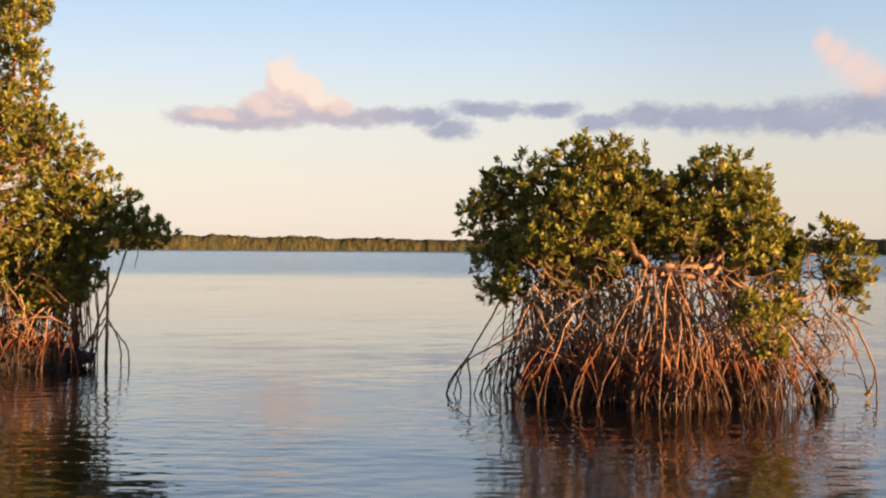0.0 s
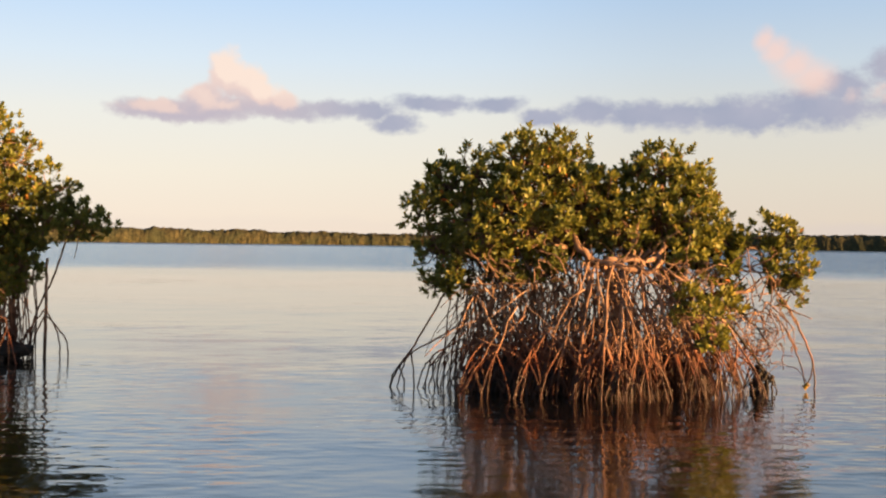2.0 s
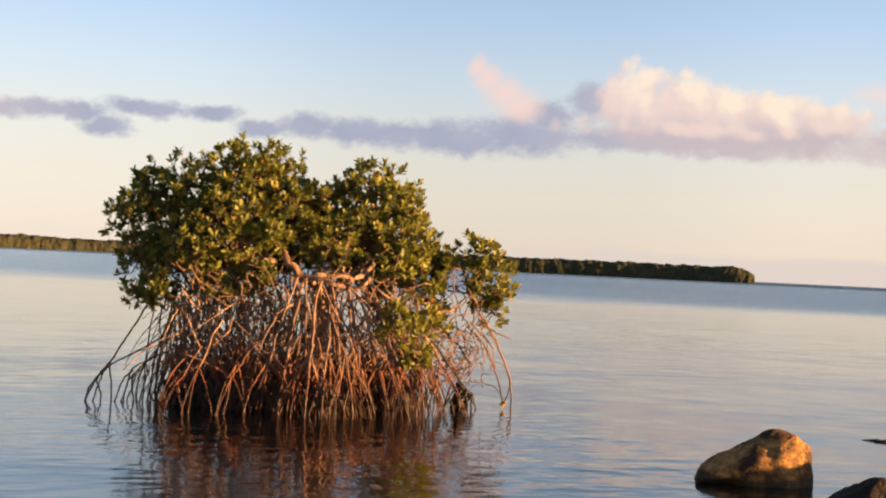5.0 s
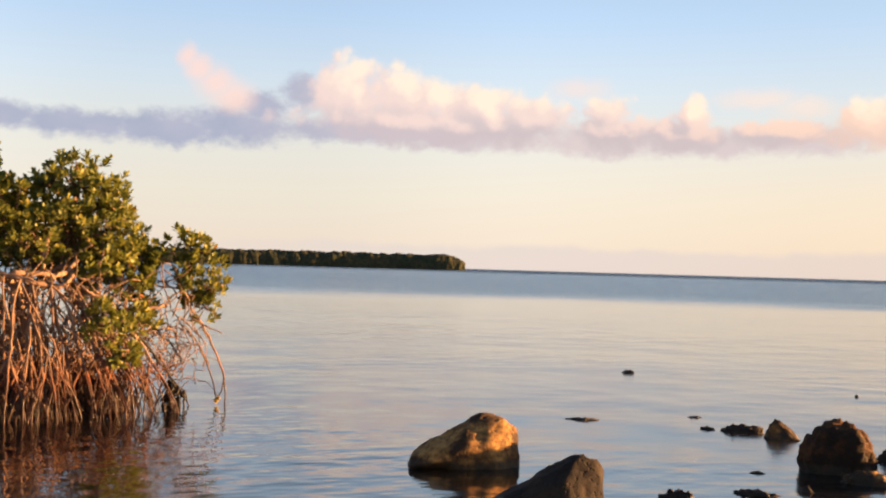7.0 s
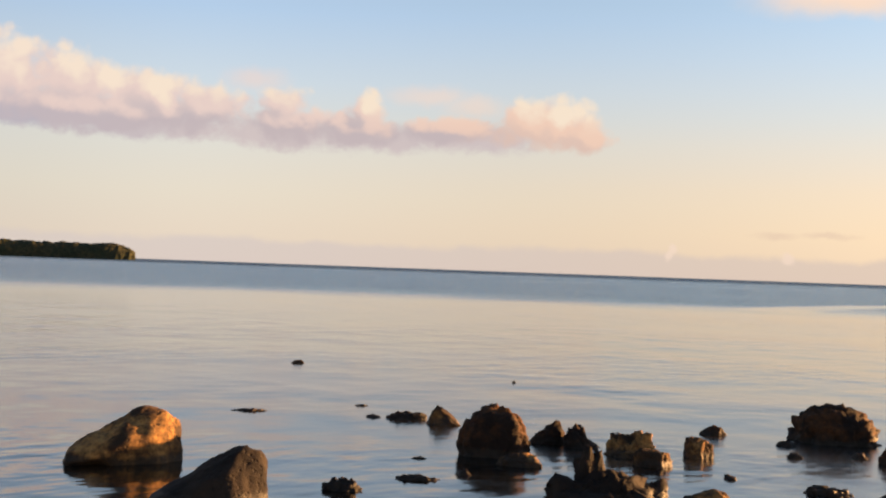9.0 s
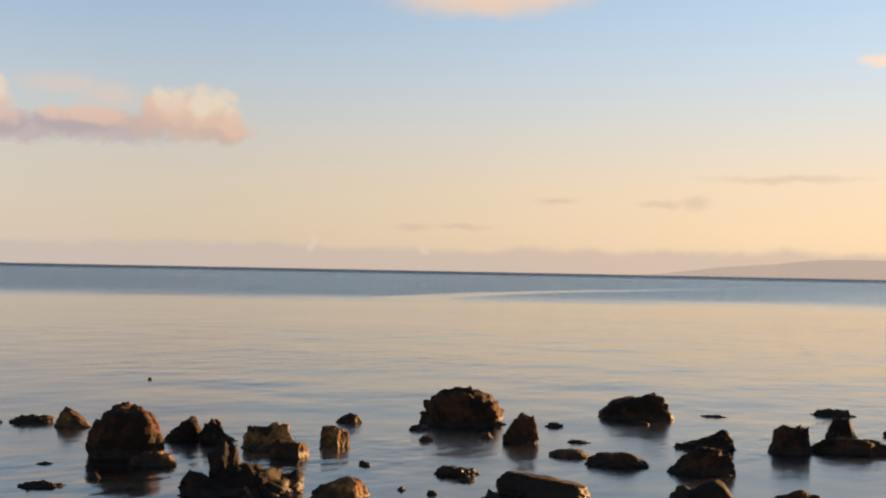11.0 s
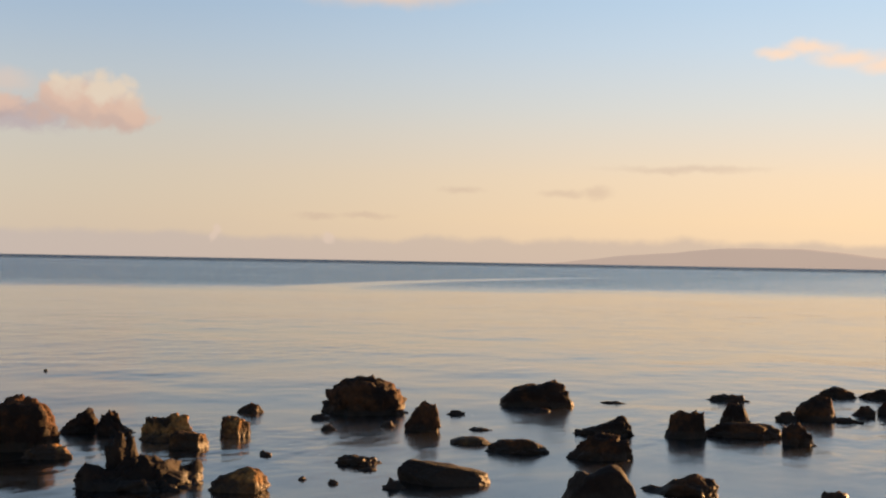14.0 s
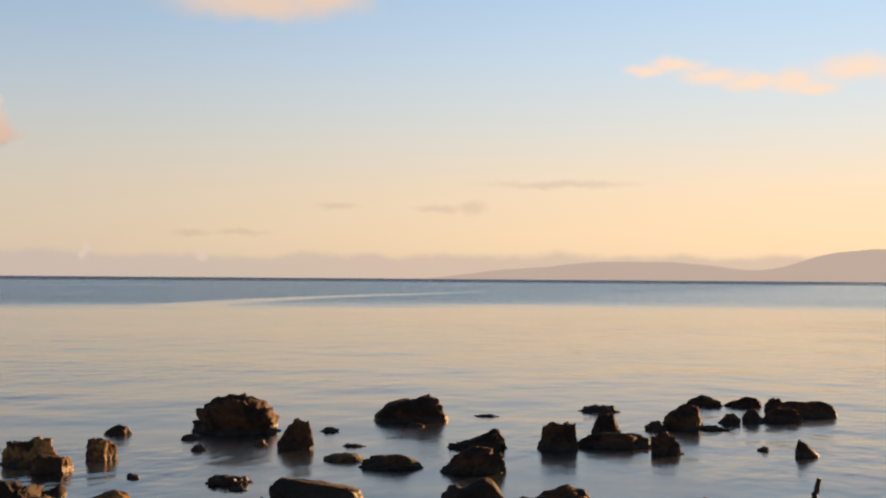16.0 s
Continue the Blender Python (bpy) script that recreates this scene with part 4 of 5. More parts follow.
    t.tube("drooping_branch", [(3.95, 12.6, 1.15), (4.2, 12.65, 0.85), (4.40, 12.7, 0.5), (4.50, 12.72, 0.26), (4.51, 12.72, -0.08)], 0.013, 0.009, TWIG, 6, 5)
    t.tube("drooping_branch", [(4.15, 12.6, 0.65), (4.29, 12.7, 0.42), (4.36, 12.68, 0.22), (4.37, 12.58, 0.04)], 0.009, 0.007, TWIG, 6, 5)
    t.tube("twig", [(4.50, 12.72, 0.26), (4.46, 12.72, 0.12), (4.42, 12.72, 0.06)], 0.008, 0.006, TWIG, 6, 4)
    bm = bmesh.new()
    tube(bm, [(4.35, 12.57, 0.025), (4.37, 12.56, 0.055), (4.36, 12.56, 0.085)], 0.028, 0.018, 8, 4, 0.15, t.at)
    part("yellow_leaf_bud", bm, YELLOW, t.top, "bright yellow withered leaf at the water")
    t.twigs(0.45)
    t.leaves()
    shade_mound("root_shade_mound", 2.12, 12.95, 1.28, 0.85, 0.40, 3)


def shore_mangrove():
    t = Mangrove("tall red mangrove at the water's edge, leaning over its roots", (-5.9, 15.4, 0), 23)
    rng = t.rng
    t.tube("trunk", [(-6.2, 15.6, -0.1), (-6.15, 15.5, 1.0), (-5.95, 15.4, 2.2), (-5.9, 15.3, 3.6)], 0.12, 0.05, sides=9)
    t.lobe(-5.15, 14.90, 4.35, 0.34, hole=0.1)
    t.lobe(-5.12, 14.95, 3.88, 0.22)
    t.lobe(-5.65, 15.00, 4.45, 0.75)
    t.lobe(-5.55, 15.00, 3.45, 0.75)
    t.lobe(-5.20, 14.85, 3.05, 0.45)
    t.lobe(-4.88, 14.85, 2.66, 0.50)
    t.lobe(-4.56, 15.10, 2.44, 0.38)
    t.lobe(-5.50, 14.75, 2.20, 0.65)
    t.lobe(-4.68, 15.30, 1.95, 0.50)
    t.lobe(-4.18, 15.35, 2.12, 0.35)
    t.lobe(-4.16, 15.35, 1.76, 0.38)
    t.lobe(-3.82, 15.35, 1.74, 0.32)
    t.lobe(-3.62, 15.35, 1.66, 0.23)
    t.lobe(-5.35, 14.85, 1.75, 0.42)
    t.lobe(-5.05, 15.20, 1.50, 0.45)
    t.lobe(-4.60, 15.40, 1.45, 0.38)
    t.lobe(-4.95, 15.45, 1.12, 0.38)
    t.lobe(-5.20, 15.50, 0.98, 0.30)
    t.lobe(-4.72, 15.50, 0.98, 0.28)
    t.lobe(-4.72, 15.80, 1.35, 0.40)
    t.lobe(-6.50, 15.20, 3.20, 0.90, 0.8)
    t.lobe(-6.40, 15.20, 1.90, 0.80, 0.8)
    t.lobe(-6.60, 15.30, 4.60, 0.90, 0.8)
    t.lobe(-5.90, 15.90, 5.20, 0.70, 0.8)
    t.lobe(-5.60, 16.20, 2.60, 0.80, 0.7)
    t.lobe(-4.90, 16.00, 1.80, 0.60, 0.7)
    for x, y, z in ((-5.2, 14.9, 4.2), (-5.6, 15.0, 3.4), (-6.5, 15.2, 3.2), (-6.6, 15.3, 4.6), (-5.9, 15.9, 5.1)):
        t.limb((-5.95, 15.4, 2.4), (x, y, z), 0.05, 0.015)
    for x, y, z in ((-5.0, 14.9, 2.6), (-4.2, 15.55, 1.9), (-3.8, 15.55, 1.70), (-5.0, 15.2, 1.5), (-4.9, 15.5, 1.1), (-5.3, 14.9, 1.7), (-4.9, 16.0, 1.8)):
        t.limb((-6.0, 15.4, 1.7), (x, y, z), 0.045, 0.012)
    t.lobe(-4.72, 15.10, 0.95, 0.32, 1.2, hole=0.3)
    t.lobe(-5.00, 15.10, 0.85, 0.30, 1.2, hole=0.3)
    t.lobe(-4.52, 15.25, 1.15, 0.30, 1.2, hole=0.3)
    t.lobe(-5.30, 15.10, 1.00, 0.30, 1.1, hole=0.3)
    t.lobe(-5.60, 15.60, 1.20, 0.45, hole=0.3)
    t.lobe(-6.10, 15.50, 1.30, 0.45, hole=0.3)
    t.lobe(-4.90, 15.70, 0.95, 0.35, hole=0.3)
    for k in range(50):
        x = rng.uniform(-6.3, -4.55)
        y = rng.uniform(14.9, 15.8)
        t.prop_root((x, y, rng.uniform(0.8, 1.5)), (x + rng.uniform(-0.25, 0.25), y - rng.uniform(0.0, 0.5), 0), rng.uniform(0.006, 0.015), rng.choice((1, 1, 2)), 0.3)
    for k in range(14):
        x = rng.uniform(-4.75, -4.35)
        t.prop_root((x, rng.uniform(15.3, 15.8), rng.uniform(0.8, 1.3)), (x + rng.uniform(-0.1, 0.15), rng.uniform(15.2, 15.8), 0), rng.uniform(0.009, 0.014), 1, 0.2)
    for k in range(20):
        x = rng.uniform(-6.2, -5.05)
        y = rng.uniform(14.5, 14.9)
        t.prop_root((x, y, rng.uniform(0.7, 1.6)), (x + rng.uniform(-0.3, 0.3), y - rng.uniform(0.0, 0.4), 0), rng.uniform(0.008, 0.016), rng.choice((1, 2)), 0.3)
    t.thicket(130, (-6.3, -4.6), (15.1, 16.0), (0.4, 1.3))
    t.tangle(120, (-6.2, -4.6), (14.6, 15.5), (0.4, 1.2))
    shade_mound("root_shade_mound", -5.5, 15.35, 1.0, 0.6, 0.34, 8)
    # arched lit root and the outermost stilt
    t.tube("prop_root", [(-5.4, 14.7, 0.42), (-5.1, 14.65, 0.60), (-4.75, 14.7, 0.66), (-4.5, 14.8, 0.52)], 0.018, 0.012)
    t.tube("prop_root", [(-3.95, 15.3, 1.45), (-4.15, 15.5, 1.0), (-4.4, 15.6, 0.5), (-4.5, 15.6, -0.1)], 0.013, 0.011)
    t.tube("prop_root", [(-4.22, 15.5, 1.25), (-4.24, 15.5, 0.85), (-4.24, 15.5, 0.4), (-4.24, 15.5, -0.1)], 0.018, 0.022)
    for dx, h in ((-0.24, 0.62), (-0.12, 0.55), (0.2, 0.62), (0.29, 0.56)):
        t.tube("prop_root", [(-4.24, 15.5, h), (-4.24 + dx * 0.6, 15.45, h * 0.68), (-4.24 + dx, 15.42, 0.2), (-4.24 + dx * 1.02, 15.42, -0.1)], 0.010, 0.009)
    t.tube("twig", [(-3.72, 15.0, 1.5), (-3.74, 15.0, 1.38), (-3.77, 15.0, 1.25)], 0.007, 0.004, TWIG, 5)
    t.twigs(0.35)
    t.leaves()


island_mangrove()
shore_mangrove()

# ---------------------------------------------------------------- rocks in the shallows


def crest_at(crest, u):
    """The height of a rock's outline at u, from -1 to 1 across it, by smooth steps between its turning points."""
    u = min(1.0, max(-1.0, u))
    for (a, ha), (b, hb) in zip(crest, crest[1:]):
        if u <= b:
            f = (u - a) / (b - a)
            return ha + (hb - ha) * (0.5 * f + 0.5 * f * f * (3 - 2 * f))
    return crest[-1][1]


def rock(x, y, w, h, seed, label="dark pitted reef rock standing in shallow water", depth=0.8, box=2.4, lean=0.0, taper=0.35, rough=0.24, pit=0.7, sub=4,
         mat=None, ridge=0.0, hollow=None, tilt=0.0, turn=0.0, crest=None, cuts=8, under=0.0):
    """One rock: a rounded block, split along a few flat faces, leaned and tapered, broken by noise and pits.
    w across the view, h above the water; crest: its outline; under: how far its foot is eaten away."""
    view = math.atan2(x, y)
    taper = taper * 0.55
    rng = random.Random(seed * 7 + 1)
    off = Vector((seed * 3.7, seed * 1.3, seed * 0.7))
    if label == LOW:
        rough, ridge = rough * 1.35, max(ridge, 0.45)
    sub = 5 if w > 0.22 else sub
    faces = []
    for k in range(cuts):
        a = rng.uniform(0, math.tau)
        up = rng.uniform(-0.25, 0.75)
        faces.append((Vector((math.cos(a), math.sin(a), up)).normalized(), rng.uniform(0.66, 0.92)))
    bm = bmesh.new()
    bmesh.ops.create_icosphere(bm, subdivisions=sub, radius=1.0)
    for v in bm.verts:
        q = v.co.copy()
        p = q * (abs(q.x) ** box + abs(q.y) ** box + abs(q.z) ** box) ** (-1.0 / box)
        for nrm, d in faces:
            over = p.dot(nrm) - d
            if over > 0:
                p -= nrm * over * 0.92
        n1 = noise.noise(q * 1.2 + off)
        n2 = noise.noise(q * 2.7 + off)
        n3 = abs(noise.noise(q * 5.5 + off)) + 0.5 * abs(noise.noise(q * 11.0 + off))
        s = 1 + rough * (0.7 * n1 + 0.8 * n2 - 0.9 * (n3 - 0.25))
        if pit:
            d, _ = noise.voronoi(q * 2.3 + off)
            s -= 0.45 * pit * max(0.0, 0.22 - (d[1] - d[0]))
            d, _ = noise.voronoi(q * 6.5 + off)
            s -= 0.26 * pit * max(0.0, 0.42 - d[0])
            d, _ = noise.voronoi(q * 13.0 + off)
            s -= 0.12 * pit * max(0.0, 0.40 - d[0])
        s -= rough * (0.10 + 0.12 * min(1.0, pit)) * (abs(noise.noise(q * 17.0 + off)) + 0.6 * abs(noise.noise(q * 33.0 + off)))
        if hollow:
            s -= hollow[4] * max(0.0, 1 - (q - Vector(hollow[:3])).length / hollow[3]) ** 0.6
        p = p * s
        z = p.z
        if z > 0:
            if crest:
                env = max(0.55, (1 - min(0.98, abs(p.x)) ** box) ** (1 / box))
                z *= crest_at(crest, p.x * 1.03) / env
                f = 1.0
            else:
                z *= max(0.1, 1 - tilt * p.x)
                f = 1.02 - (taper + 0.02) * z ** 1.5
            if ridge:
                z += ridge * noise.noise(Vector((q.x * 3.2, q.y * 3.2, seed))) + 0.5 * ridge * noise.noise(Vector((q.x * 8.0, q.y * 8.0, seed)))
        else:
            f = 1 + 0.12 * min(1.0, -4 * z)
        f -= under * max(0.0, 1 - max(0.0, z) / 0.45)
        v.co = Vector(((p.x * f + (0 if crest else lean) * max(0.0, z)) * w / 2, p.y * f * w / 2 * depth, z))
    top = max(v.co.z for v in bm.verts)
    wide = [v.co.x for v in bm.verts if v.co.z > 0.12 * top]
    cx, ww = (max(wide) + min(wide)) / 2, max(wide) - min(wide)
    for v in bm.verts:
        v.co.x = (v.co.x - cx) * w / ww
        v.co.z = (v.co.z - 0.12 * top) * h / (0.88 * top)
    ob = new("rock", mesh_of(bm, "rock", mat or ROCK_DARK))
    ob.location = (x, y, 0)
    ob.rotation_euler = (0, 0, turn - view)
    return tagged(ob, label, "rock", "reef rocks along the shore")


DARK = "dark pitted reef rock standing in shallow water"
LOW = "low dark rock just breaking the water"
WARM = "brown pitted reef rock with one sunlit side"
# two smooth boulders
rock(4.87, 8.31, 0.90, 0.40, 1, "large smooth tan boulder with a sunlit end", 0.75, 2.2, 0.42, 0.35, 0.085, 0.12, 5, ROCK_TAN, hollow=(-0.66, -0.70, 0.02, 0.42, 0.6), turn=0.38, crest=[(-1, 0.14), (-0.7, 0.36), (-0.3, 0.64), (0, 0.84), (0.35, 1), (0.6, 0.96), (0.85, 0.78), (1, 0.5)], cuts=4)
rock(4.60, 6.70, 0.74, 0.34, 2, "smooth grey-brown boulder with a sloping back", 0.8, 2.3, 0.35, 0.3, 0.06, 0.04, 5, ROCK_GREY_SHADE, tilt=-0.35, crest=[(-1, 0.06), (-0.5, 0.38), (0, 0.74), (0.35, 0.97), (0.65, 1), (0.85, 0.72), (1, 0.35)], cuts=4)
# beyond them, barely awash
rock(7.49, 10.34, 0.38, 0.03, 3, LOW, 0.5)
rock(11.64, 14.93, 0.20, 0.06, 4, LOW, 0.5, ridge=0.5)
rock(8.83, 10.16, 0.16, 0.02, 5, LOW, 0.5)
rock(8.29, 9.35, 0.16, 0.04, 6, LOW, 0.6)
rock(8.49, 9.07, 0.42, 0.085, 7, LOW, 0.5)
rock(8.54, 8.59, 0.34, 0.18, 8, "small tan wedge-shaped rock lit by the sun", 0.8, 2.5, -0.2, 0.3, 0.14, 0.3, 4, ROCK_TAN, tilt=0.5, crest=[(-1, 0.75), (-0.7, 1), (-0.4, 0.95), (0, 0.66), (0.5, 0.36), (1, 0.12)])
rock(7.52, 6.97, 0.61, 0.42, 61, "tall blocky pitted rock with a sunlit face", 0.85, 3.0, -0.03, 0.05, 0.08, 1.1, 5, crest=[(-1, 0.5), (-0.75, 0.78), (-0.5, 0.98), (0, 1), (0.25, 0.97), (0.5, 0.84), (0.8, 0.55), (1, 0.35)], under=0.05)
rock(7.32, 6.50, 0.36, 0.10, 10, "low rust-brown ledge catching the sun", 0.7, 2.6, 0, 0.2, 0.16, 0.8, 5, ROCK_TAN)
rock(8.48, 7.21, 0.33, 0.21, 11, DARK, 0.8, 2.4, 0.35, 0.35, 0.28, 0.6, crest=[(-1, 0.2), (-0.5, 0.5), (0, 0.75), (0.4, 1), (0.6, 1), (0.8, 0.7), (1, 0.4)])
rock(8.55, 6.88, 0.33, 0.21, 12, WARM, 0.8, 3.0, -0.15, 0.2, 0.28, 0.6, crest=[(-1, 0.95), (-0.3, 1), (0.2, 0.95), (0.38, 0.5), (0.6, 0.4), (1, 0.25)])
rock(8.49, 6.31, 0.44, 0.22, 13, WARM, 0.8, 2.8, 0.05, 0.15, 0.28, 0.7, 5, ROCK_TAN, crest=[(-1, 0.82), (-0.6, 0.98), (-0.3, 0.88), (0, 0.84), (0.3, 1), (0.7, 0.95), (1, 0.6)])
rock(8.21, 5.88, 0.32, 0.15, 14, "tan rock with a bright sunlit end", 0.8, 2.6, -0.1, 0.2, 0.15, 0.4, 4, ROCK_TAN, crest=[(-1, 0.9), (0, 0.97), (0.6, 0.85), (1, 0.55)])
rock(6.75, 5.20, 0.84, 0.20, 15, "broad jagged coral rock, blackened for shade, with a pale crest", 0.8, 2.1, -0.1, 0.3, 0.28, 1.2, 5, ROCK_GREY_SHADE, ridge=0.35, crest=[(-1, 0.3), (-0.8, 0.6), (-0.7, 0.75), (-0.5, 0.62), (-0.3, 0.9), (0, 1), (0.3, 0.85), (0.6, 0.48), (0.8, 0.55), (1, 0.3)])
rock(6.75, 5.34, 0.25, 0.35, 16, "upright jagged knob of coral rock", 0.8, 2.4, -0.1, 0.35, 0.25, 1.1, 4, ROCK_GREY_SHADE, crest=[(-1, 0.55), (-0.5, 0.85), (-0.1, 1), (0.3, 0.9), (0.7, 0.6), (1, 0.3)])
rock(6.18, 6.45, 0.32, 0.045, 17, LOW, 0.5)
rock(5.49, 6.45, 0.28, 0.09, 18, LOW, 0.7)
rock(6.63, 6.42, 0.09, 0.05, 19, LOW, 0.7, sub=3)
rock(8.94, 5.94, 0.26, 0.18, 20, WARM, 0.8, 3.4, 0.0, 0.1, 0.12, 0.6, 4, ROCK_TAN, crest=[(-1, 0.85), (-0.5, 1), (0, 0.9), (0.6, 0.86), (1, 0.7)], under=0.05)
rock(10.36, 6.73, 0.27, 0.10, 21, DARK, 0.6, 2.0, 0.0, 0.6, crest=[(-1, 0.2), (-0.3, 0.8), (0.1, 1), (0.5, 0.7), (1, 0.2)])
rock(10.95, 5.79, 0.86, 0.38, 22, "large rounded black coral head with a pitted face", 0.8, 2.5, 0.02, 0.15, 0.13, 1.3, 5, crest=[(-1, 0.55), (-0.8, 0.8), (-0.4, 0.95), (0, 1), (0.28, 0.93), (0.4, 0.84), (0.6, 0.88), (0.9, 0.62), (1, 0.4)], under=0.16)
rock(10.28, 5.90, 0.18, 0.06, 23, LOW, 0.6, sub=3)
rock(9.67, 5.46, 0.13, 0.06, 24, LOW, 0.7, sub=3)
rock(10.15, 5.12, 0.14, 0.06, 25, LOW, 0.7, sub=3)
rock(10.11, 4.75, 0.33, 0.27, 26, "upright brown rock with a rounded sunlit head", 0.8, 2.3, 0.15, 0.45, 0.17, 0.6, 5, crest=[(-1, 0.3), (-0.7, 0.5), (-0.3, 0.85), (0, 1), (0.55, 0.97), (0.75, 0.62), (0.87, 0.3), (1, 0.15)], under=0.05)
rock(12.49, 4.55, 0.80, 0.28, 27, "wide dark rock with a flat top and sunlit end", 0.7, 3.4, 0.10, 0.12, 0.09, 0.7, 5, tilt=-0.1, crest=[(-1, 0.25), (-0.6, 0.75), (-0.3, 0.9), (0, 0.88), (0.4, 1), (0.8, 0.97), (1, 0.6)])
rock(11.30, 4.94, 0.16, 0.05, 28, LOW, 0.6, sub=3)
rock(9.63, 4.08, 0.34, 0.06, 29, "flat pale brown stone awash", 0.7, 2.6, 0.0, 0.1, 0.12, 0.3, 4, ROCK_TAN)
rock(10.40, 4.31, 0.20, 0.03, 30, LOW, 0.5, sub=3)
rock(9.44, 3.59, 0.52, 0.105, 31, DARK, 0.7, 2.4, 0.05, 0.3, crest=[(-1, 0.25), (-0.7, 0.6), (-0.2, 0.85), (0.2, 1), (0.6, 0.7), (1, 0.25)])
rock(8.26, 4.39, 0.35, 0.065, 32, LOW, 0.7, 2.2, 0.05, 0.3, crest=[(-1, 0.3), (-0.5, 0.9), (-0.1, 1), (0.3, 0.7), (1, 0.2)])
rock(7.85, 3.51, 0.64, 0.145, 33, "long flat-topped slab of dark stone, tilted", 0.6, 5.0, -0.05, 0.10, 0.09, 0.12, 5, ROCK_GREY_SHADE, tilt=0.38, crest=[(-1, 0.85), (-0.8, 1), (-0.5, 0.92), (0, 0.8), (0.5, 0.65), (0.8, 0.5), (1, 0.25)])
rock(7.52, 3.72, 0.16, 0.07, 34, LOW, 0.7, sub=3)
rock(6.94, 4.55, 0.40, 0.15, 35, "low brown rounded rock with a sunlit top", 0.8, 2.3, 0.1, 0.3, 0.15, 0.5, 4, ROCK_TAN, crest=[(-1, 0.3), (-0.6, 0.75), (-0.2, 0.85), (0.3, 1), (0.5, 0.95), (0.7, 0.7), (1, 0.5)])
rock(8.21, 5.16, 0.08, 0.03, 36, LOW, 0.7, sub=3)
rock(10.75, 3.28, 0.54, 0.17, 37, "low rock rising to a blunt horn at one end", 0.5, 2.6, 0.2, 0.25, 0.22, 0.6, tilt=-0.35, crest=[(-1, 0.5), (-0.85, 0.55), (-0.6, 0.42), (-0.2, 0.55), (0.2, 0.85), (0.5, 1), (0.72, 0.95), (1, 0.35)])
rock(9.43, 2.90, 0.52, 0.20, 38, DARK, 0.8, 2.4, 0.05, 0.2, 0.28, 0.6, crest=[(-1, 0.5), (-0.6, 0.75), (-0.2, 0.95), (0.2, 1), (0.6, 0.85), (1, 0.55)])
rock(10.95, 2.59, 0.37, 0.25, 39, "upright dark rock with an orange sunlit edge", 0.8, 2.6, 0.1, 0.25, 0.16, 0.7, 5, crest=[(-1, 0.5), (-0.7, 0.8), (-0.3, 0.95), (0.3, 0.9), (0.6, 1), (0.9, 0.8), (1, 0.5)])
rock(12.18, 2.40, 0.30, 0.20, 40, DARK, 0.8, 3.0, -0.05, 0.3, 0.14, 0.7, crest=[(-1, 0.6), (-0.6, 1), (0.2, 0.95), (0.5, 0.6), (1, 0.4)])
rock(11.28, 2.16, 0.76, 0.13, 41, "long low reef ledge joining taller rocks", 0.45, 2.8, 0.0, 0.2, 0.14, 0.6)
rock(11.05, 1.64, 0.29, 0.19, 42, DARK, 0.8, 2.6, -0.05, 0.2, 0.28, 0.6, crest=[(-1, 0.75), (-0.4, 1), (0.4, 0.95), (1, 0.5)])
rock(12.92, 1.76, 0.42, 0.25, 43, "rounded brown rock with a sunlit shoulder", 0.8, 2.2, 0.2, 0.4, 0.12, 0.4, 4, crest=[(-1, 0.35), (-0.5, 0.7), (0, 0.95), (0.3, 1), (0.6, 0.9), (0.9, 0.5), (1, 0.3)], under=0.05)
rock(12.65, 1.99, 0.23, 0.10, 44, WARM, 0.7, 2.4)
rock(12.89, 1.46, 0.35, 0.05, 45, LOW, 0.5)
rock(14.11, 2.86, 0.50, 0.08, 46, LOW, 0.5, ridge=0.2)
rock(15.25, 1.83, 0.45, 0.13, 47, DARK, 0.6, 2.2, -0.15, 0.35, crest=[(-1, 0.3), (-0.6, 0.9), (-0.2, 1), (0.4, 0.75), (1, 0.3)])
rock(15.36, 1.38, 0.46, 0.12, 48, DARK, 0.6, 2.2, 0.2, 0.3, crest=[(-1, 0.3), (-0.3, 0.75), (0.2, 1), (0.6, 0.85), (1, 0.35)])
rock(15.05, 0.99, 0.26, 0.15, 49, DARK, 0.7)
rock(14.60, 0.62, 0.66, 0.17, 50, "long square-ended rock with an orange sunlit tip", 0.5, 4.0, 0.0, 0.08, 0.10, 0.6, 5)
rock(13.92, 0.85, 0.44, 0.15, 51, WARM, 0.6, 3.2, 0.0, 0.15, 0.14, 0.6)
rock(13.78, 1.14, 0.23, 0.14, 52, DARK, 0.8, 2.2)
rock(13.53, 1.36, 0.24, 0.11, 53, WARM, 0.7, 2.4)
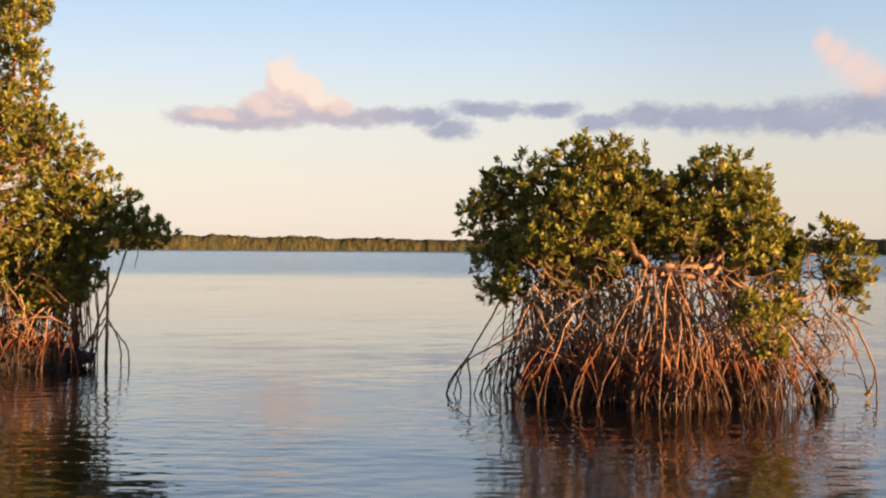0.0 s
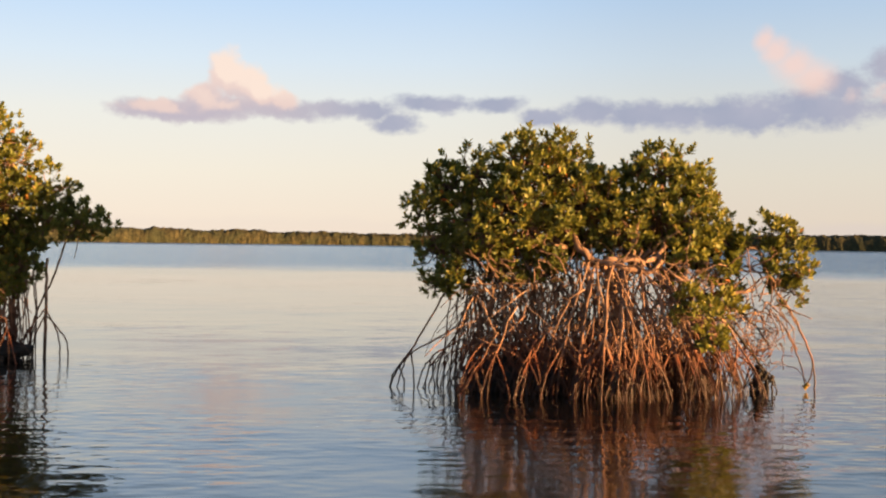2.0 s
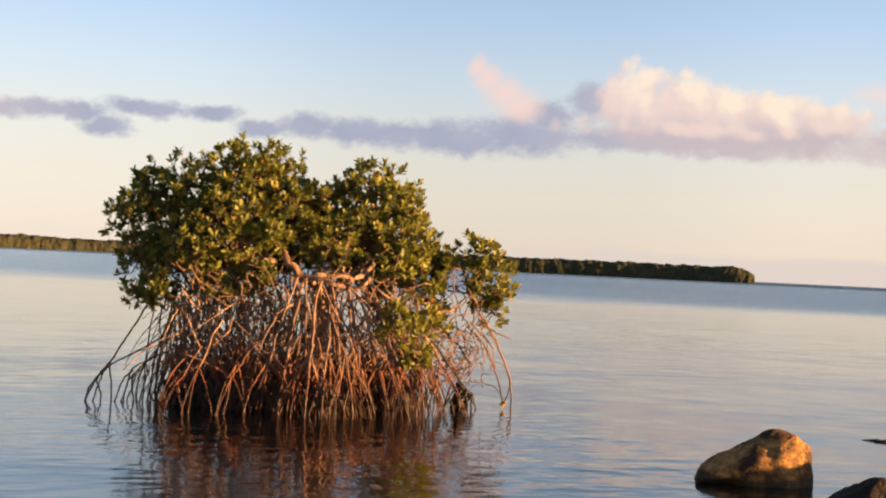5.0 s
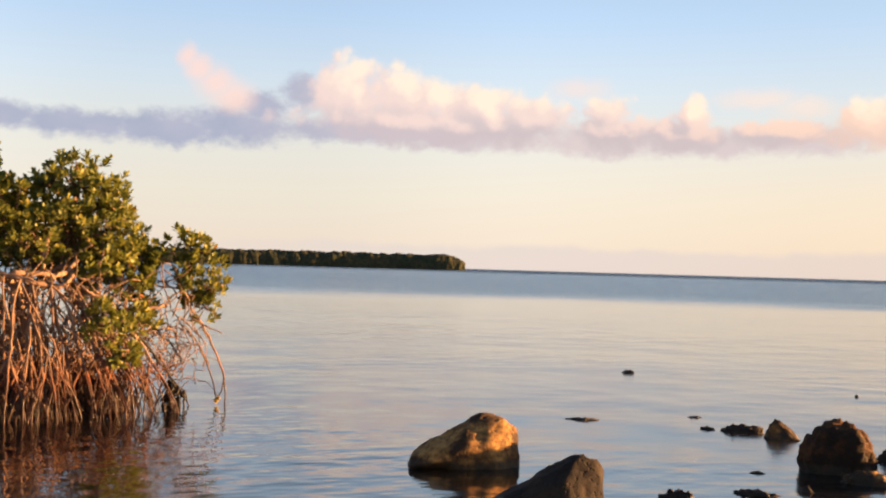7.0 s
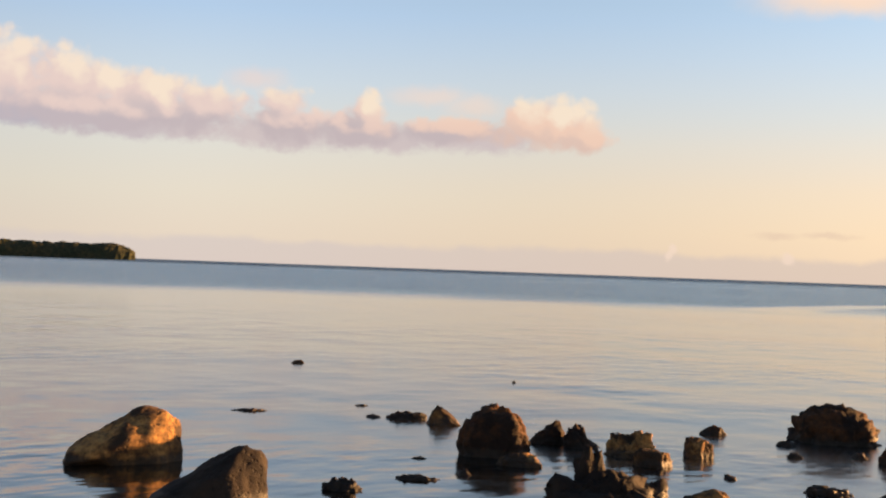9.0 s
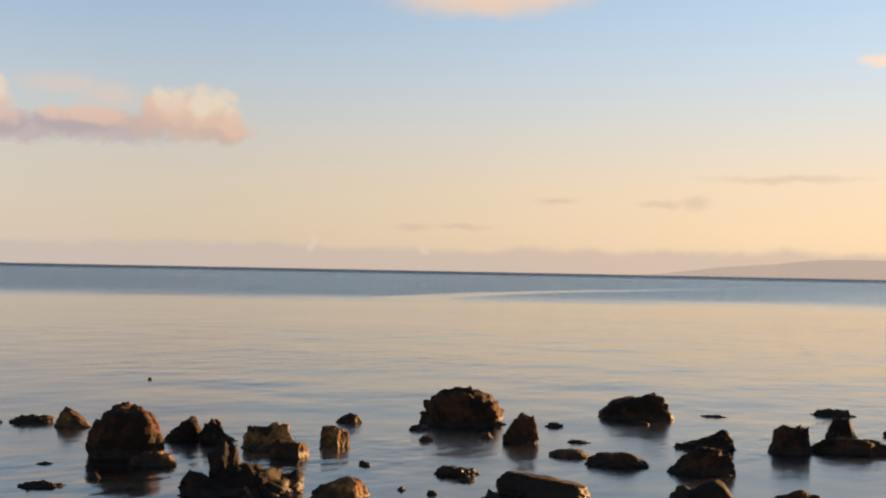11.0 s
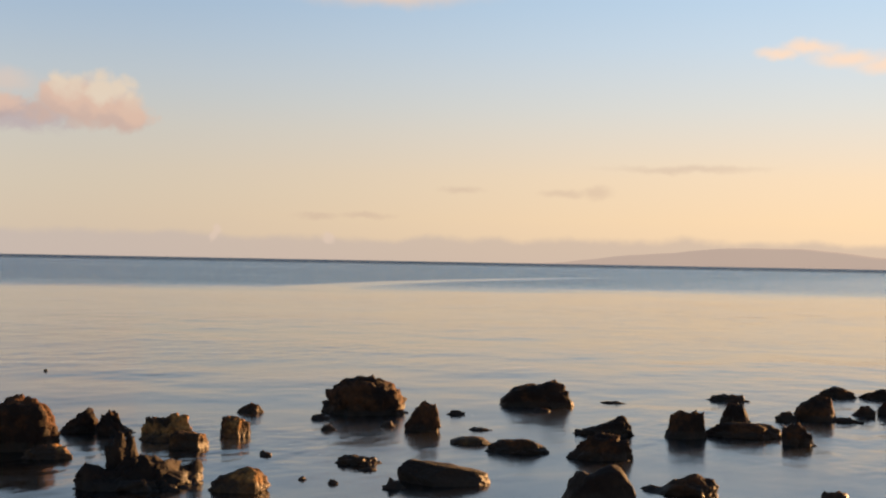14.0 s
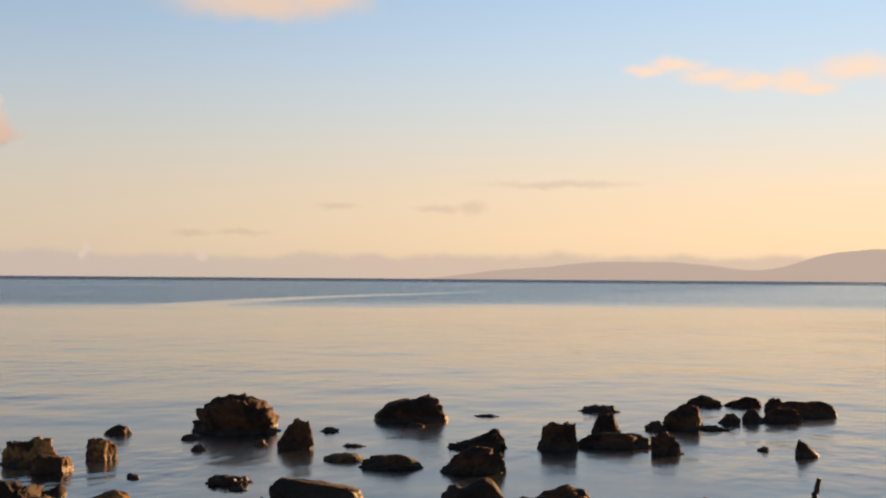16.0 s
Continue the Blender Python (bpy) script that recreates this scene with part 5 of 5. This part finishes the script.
rock(11.26, 0.48, 0.20, 0.15, 54, "small pointed dark rock", 0.8, 2.1, -0.5, 0.5, 0.14, 0.4, crest=[(-1, 0.6), (-0.7, 1), (-0.2, 0.85), (0.3, 0.5), (0.6, 0.3), (1, 0.1)])
rock(11.48, 0.86, 0.11, 0.05, 55, LOW, 0.7, sub=3)
rock(7.79, 2.39, 0.48, 0.24, 56, "smooth grey twin-topped boulder", 0.8, 2.8, 0.12, 0.2, 0.08, 0.1, 5, ROCK_GREY_SHADE, crest=[(-1, 0.6), (-0.7, 0.8), (-0.4, 0.82), (-0.2, 0.74), (0, 0.85), (0.3, 1), (0.5, 0.95), (0.8, 0.62), (1, 0.3)])
rock(8.34, 2.01, 0.52, 0.13, 57, "low dark rock with a long thin tail", 0.6, 2.6, 0.1, 0.2, 0.16, 0.4, tilt=-0.65, crest=[(-1, 0.2), (-0.7, 0.36), (-0.4, 0.3), (-0.1, 0.7), (0.4, 1), (0.8, 0.9), (1, 0.5)])
rock(8.56, 1.04, 0.18, 0.07, 58, LOW, 0.7, sub=3)
rock(11.29, 5.00, 0.10, 0.03, 59, LOW, 0.6, sub=3)
# the smallest ones, a hand's width or less
rock(12.49, 11.27, 0.05, 0.04, 60, LOW, 0.7, sub=3)
rock(8.27, 5.22, 0.07, 0.03, 62, LOW, 0.7, sub=3)
rock(7.48, 4.40, 0.06, 0.025, 63, LOW, 0.7, sub=3)
rock(7.46, 4.15, 0.07, 0.03, 64, LOW, 0.7, sub=3)
rock(8.03, 4.19, 0.13, 0.03, 65, LOW, 0.6, sub=3)
rock(6.86, 7.15, 0.12, 0.02, 66, LOW, 0.5, sub=3)
rock(13.16, 3.91, 0.30, 0.025, 67, LOW, 0.5, sub=3)
rock(12.00, 4.32, 0.18, 0.05, 68, LOW, 0.6, sub=3)

# a dead stick standing in the shallows
bm = bmesh.new()
tube(bm, [(0, 0, -0.2), (0.02, 0.0, 0.0), (0.035, 0.0, 0.10), (0.055, 0.0, 0.18)], 0.024, 0.018, 8, 3, 0.05)
ob = new("stick", mesh_of(bm, "stick", DRIFT))
ob.location = (8.92, 0.36, 0)
ob.rotation_euler = (0, 0, -math.pi / 2)
tagged(ob, "dark dead stick standing up out of the water", "stick")
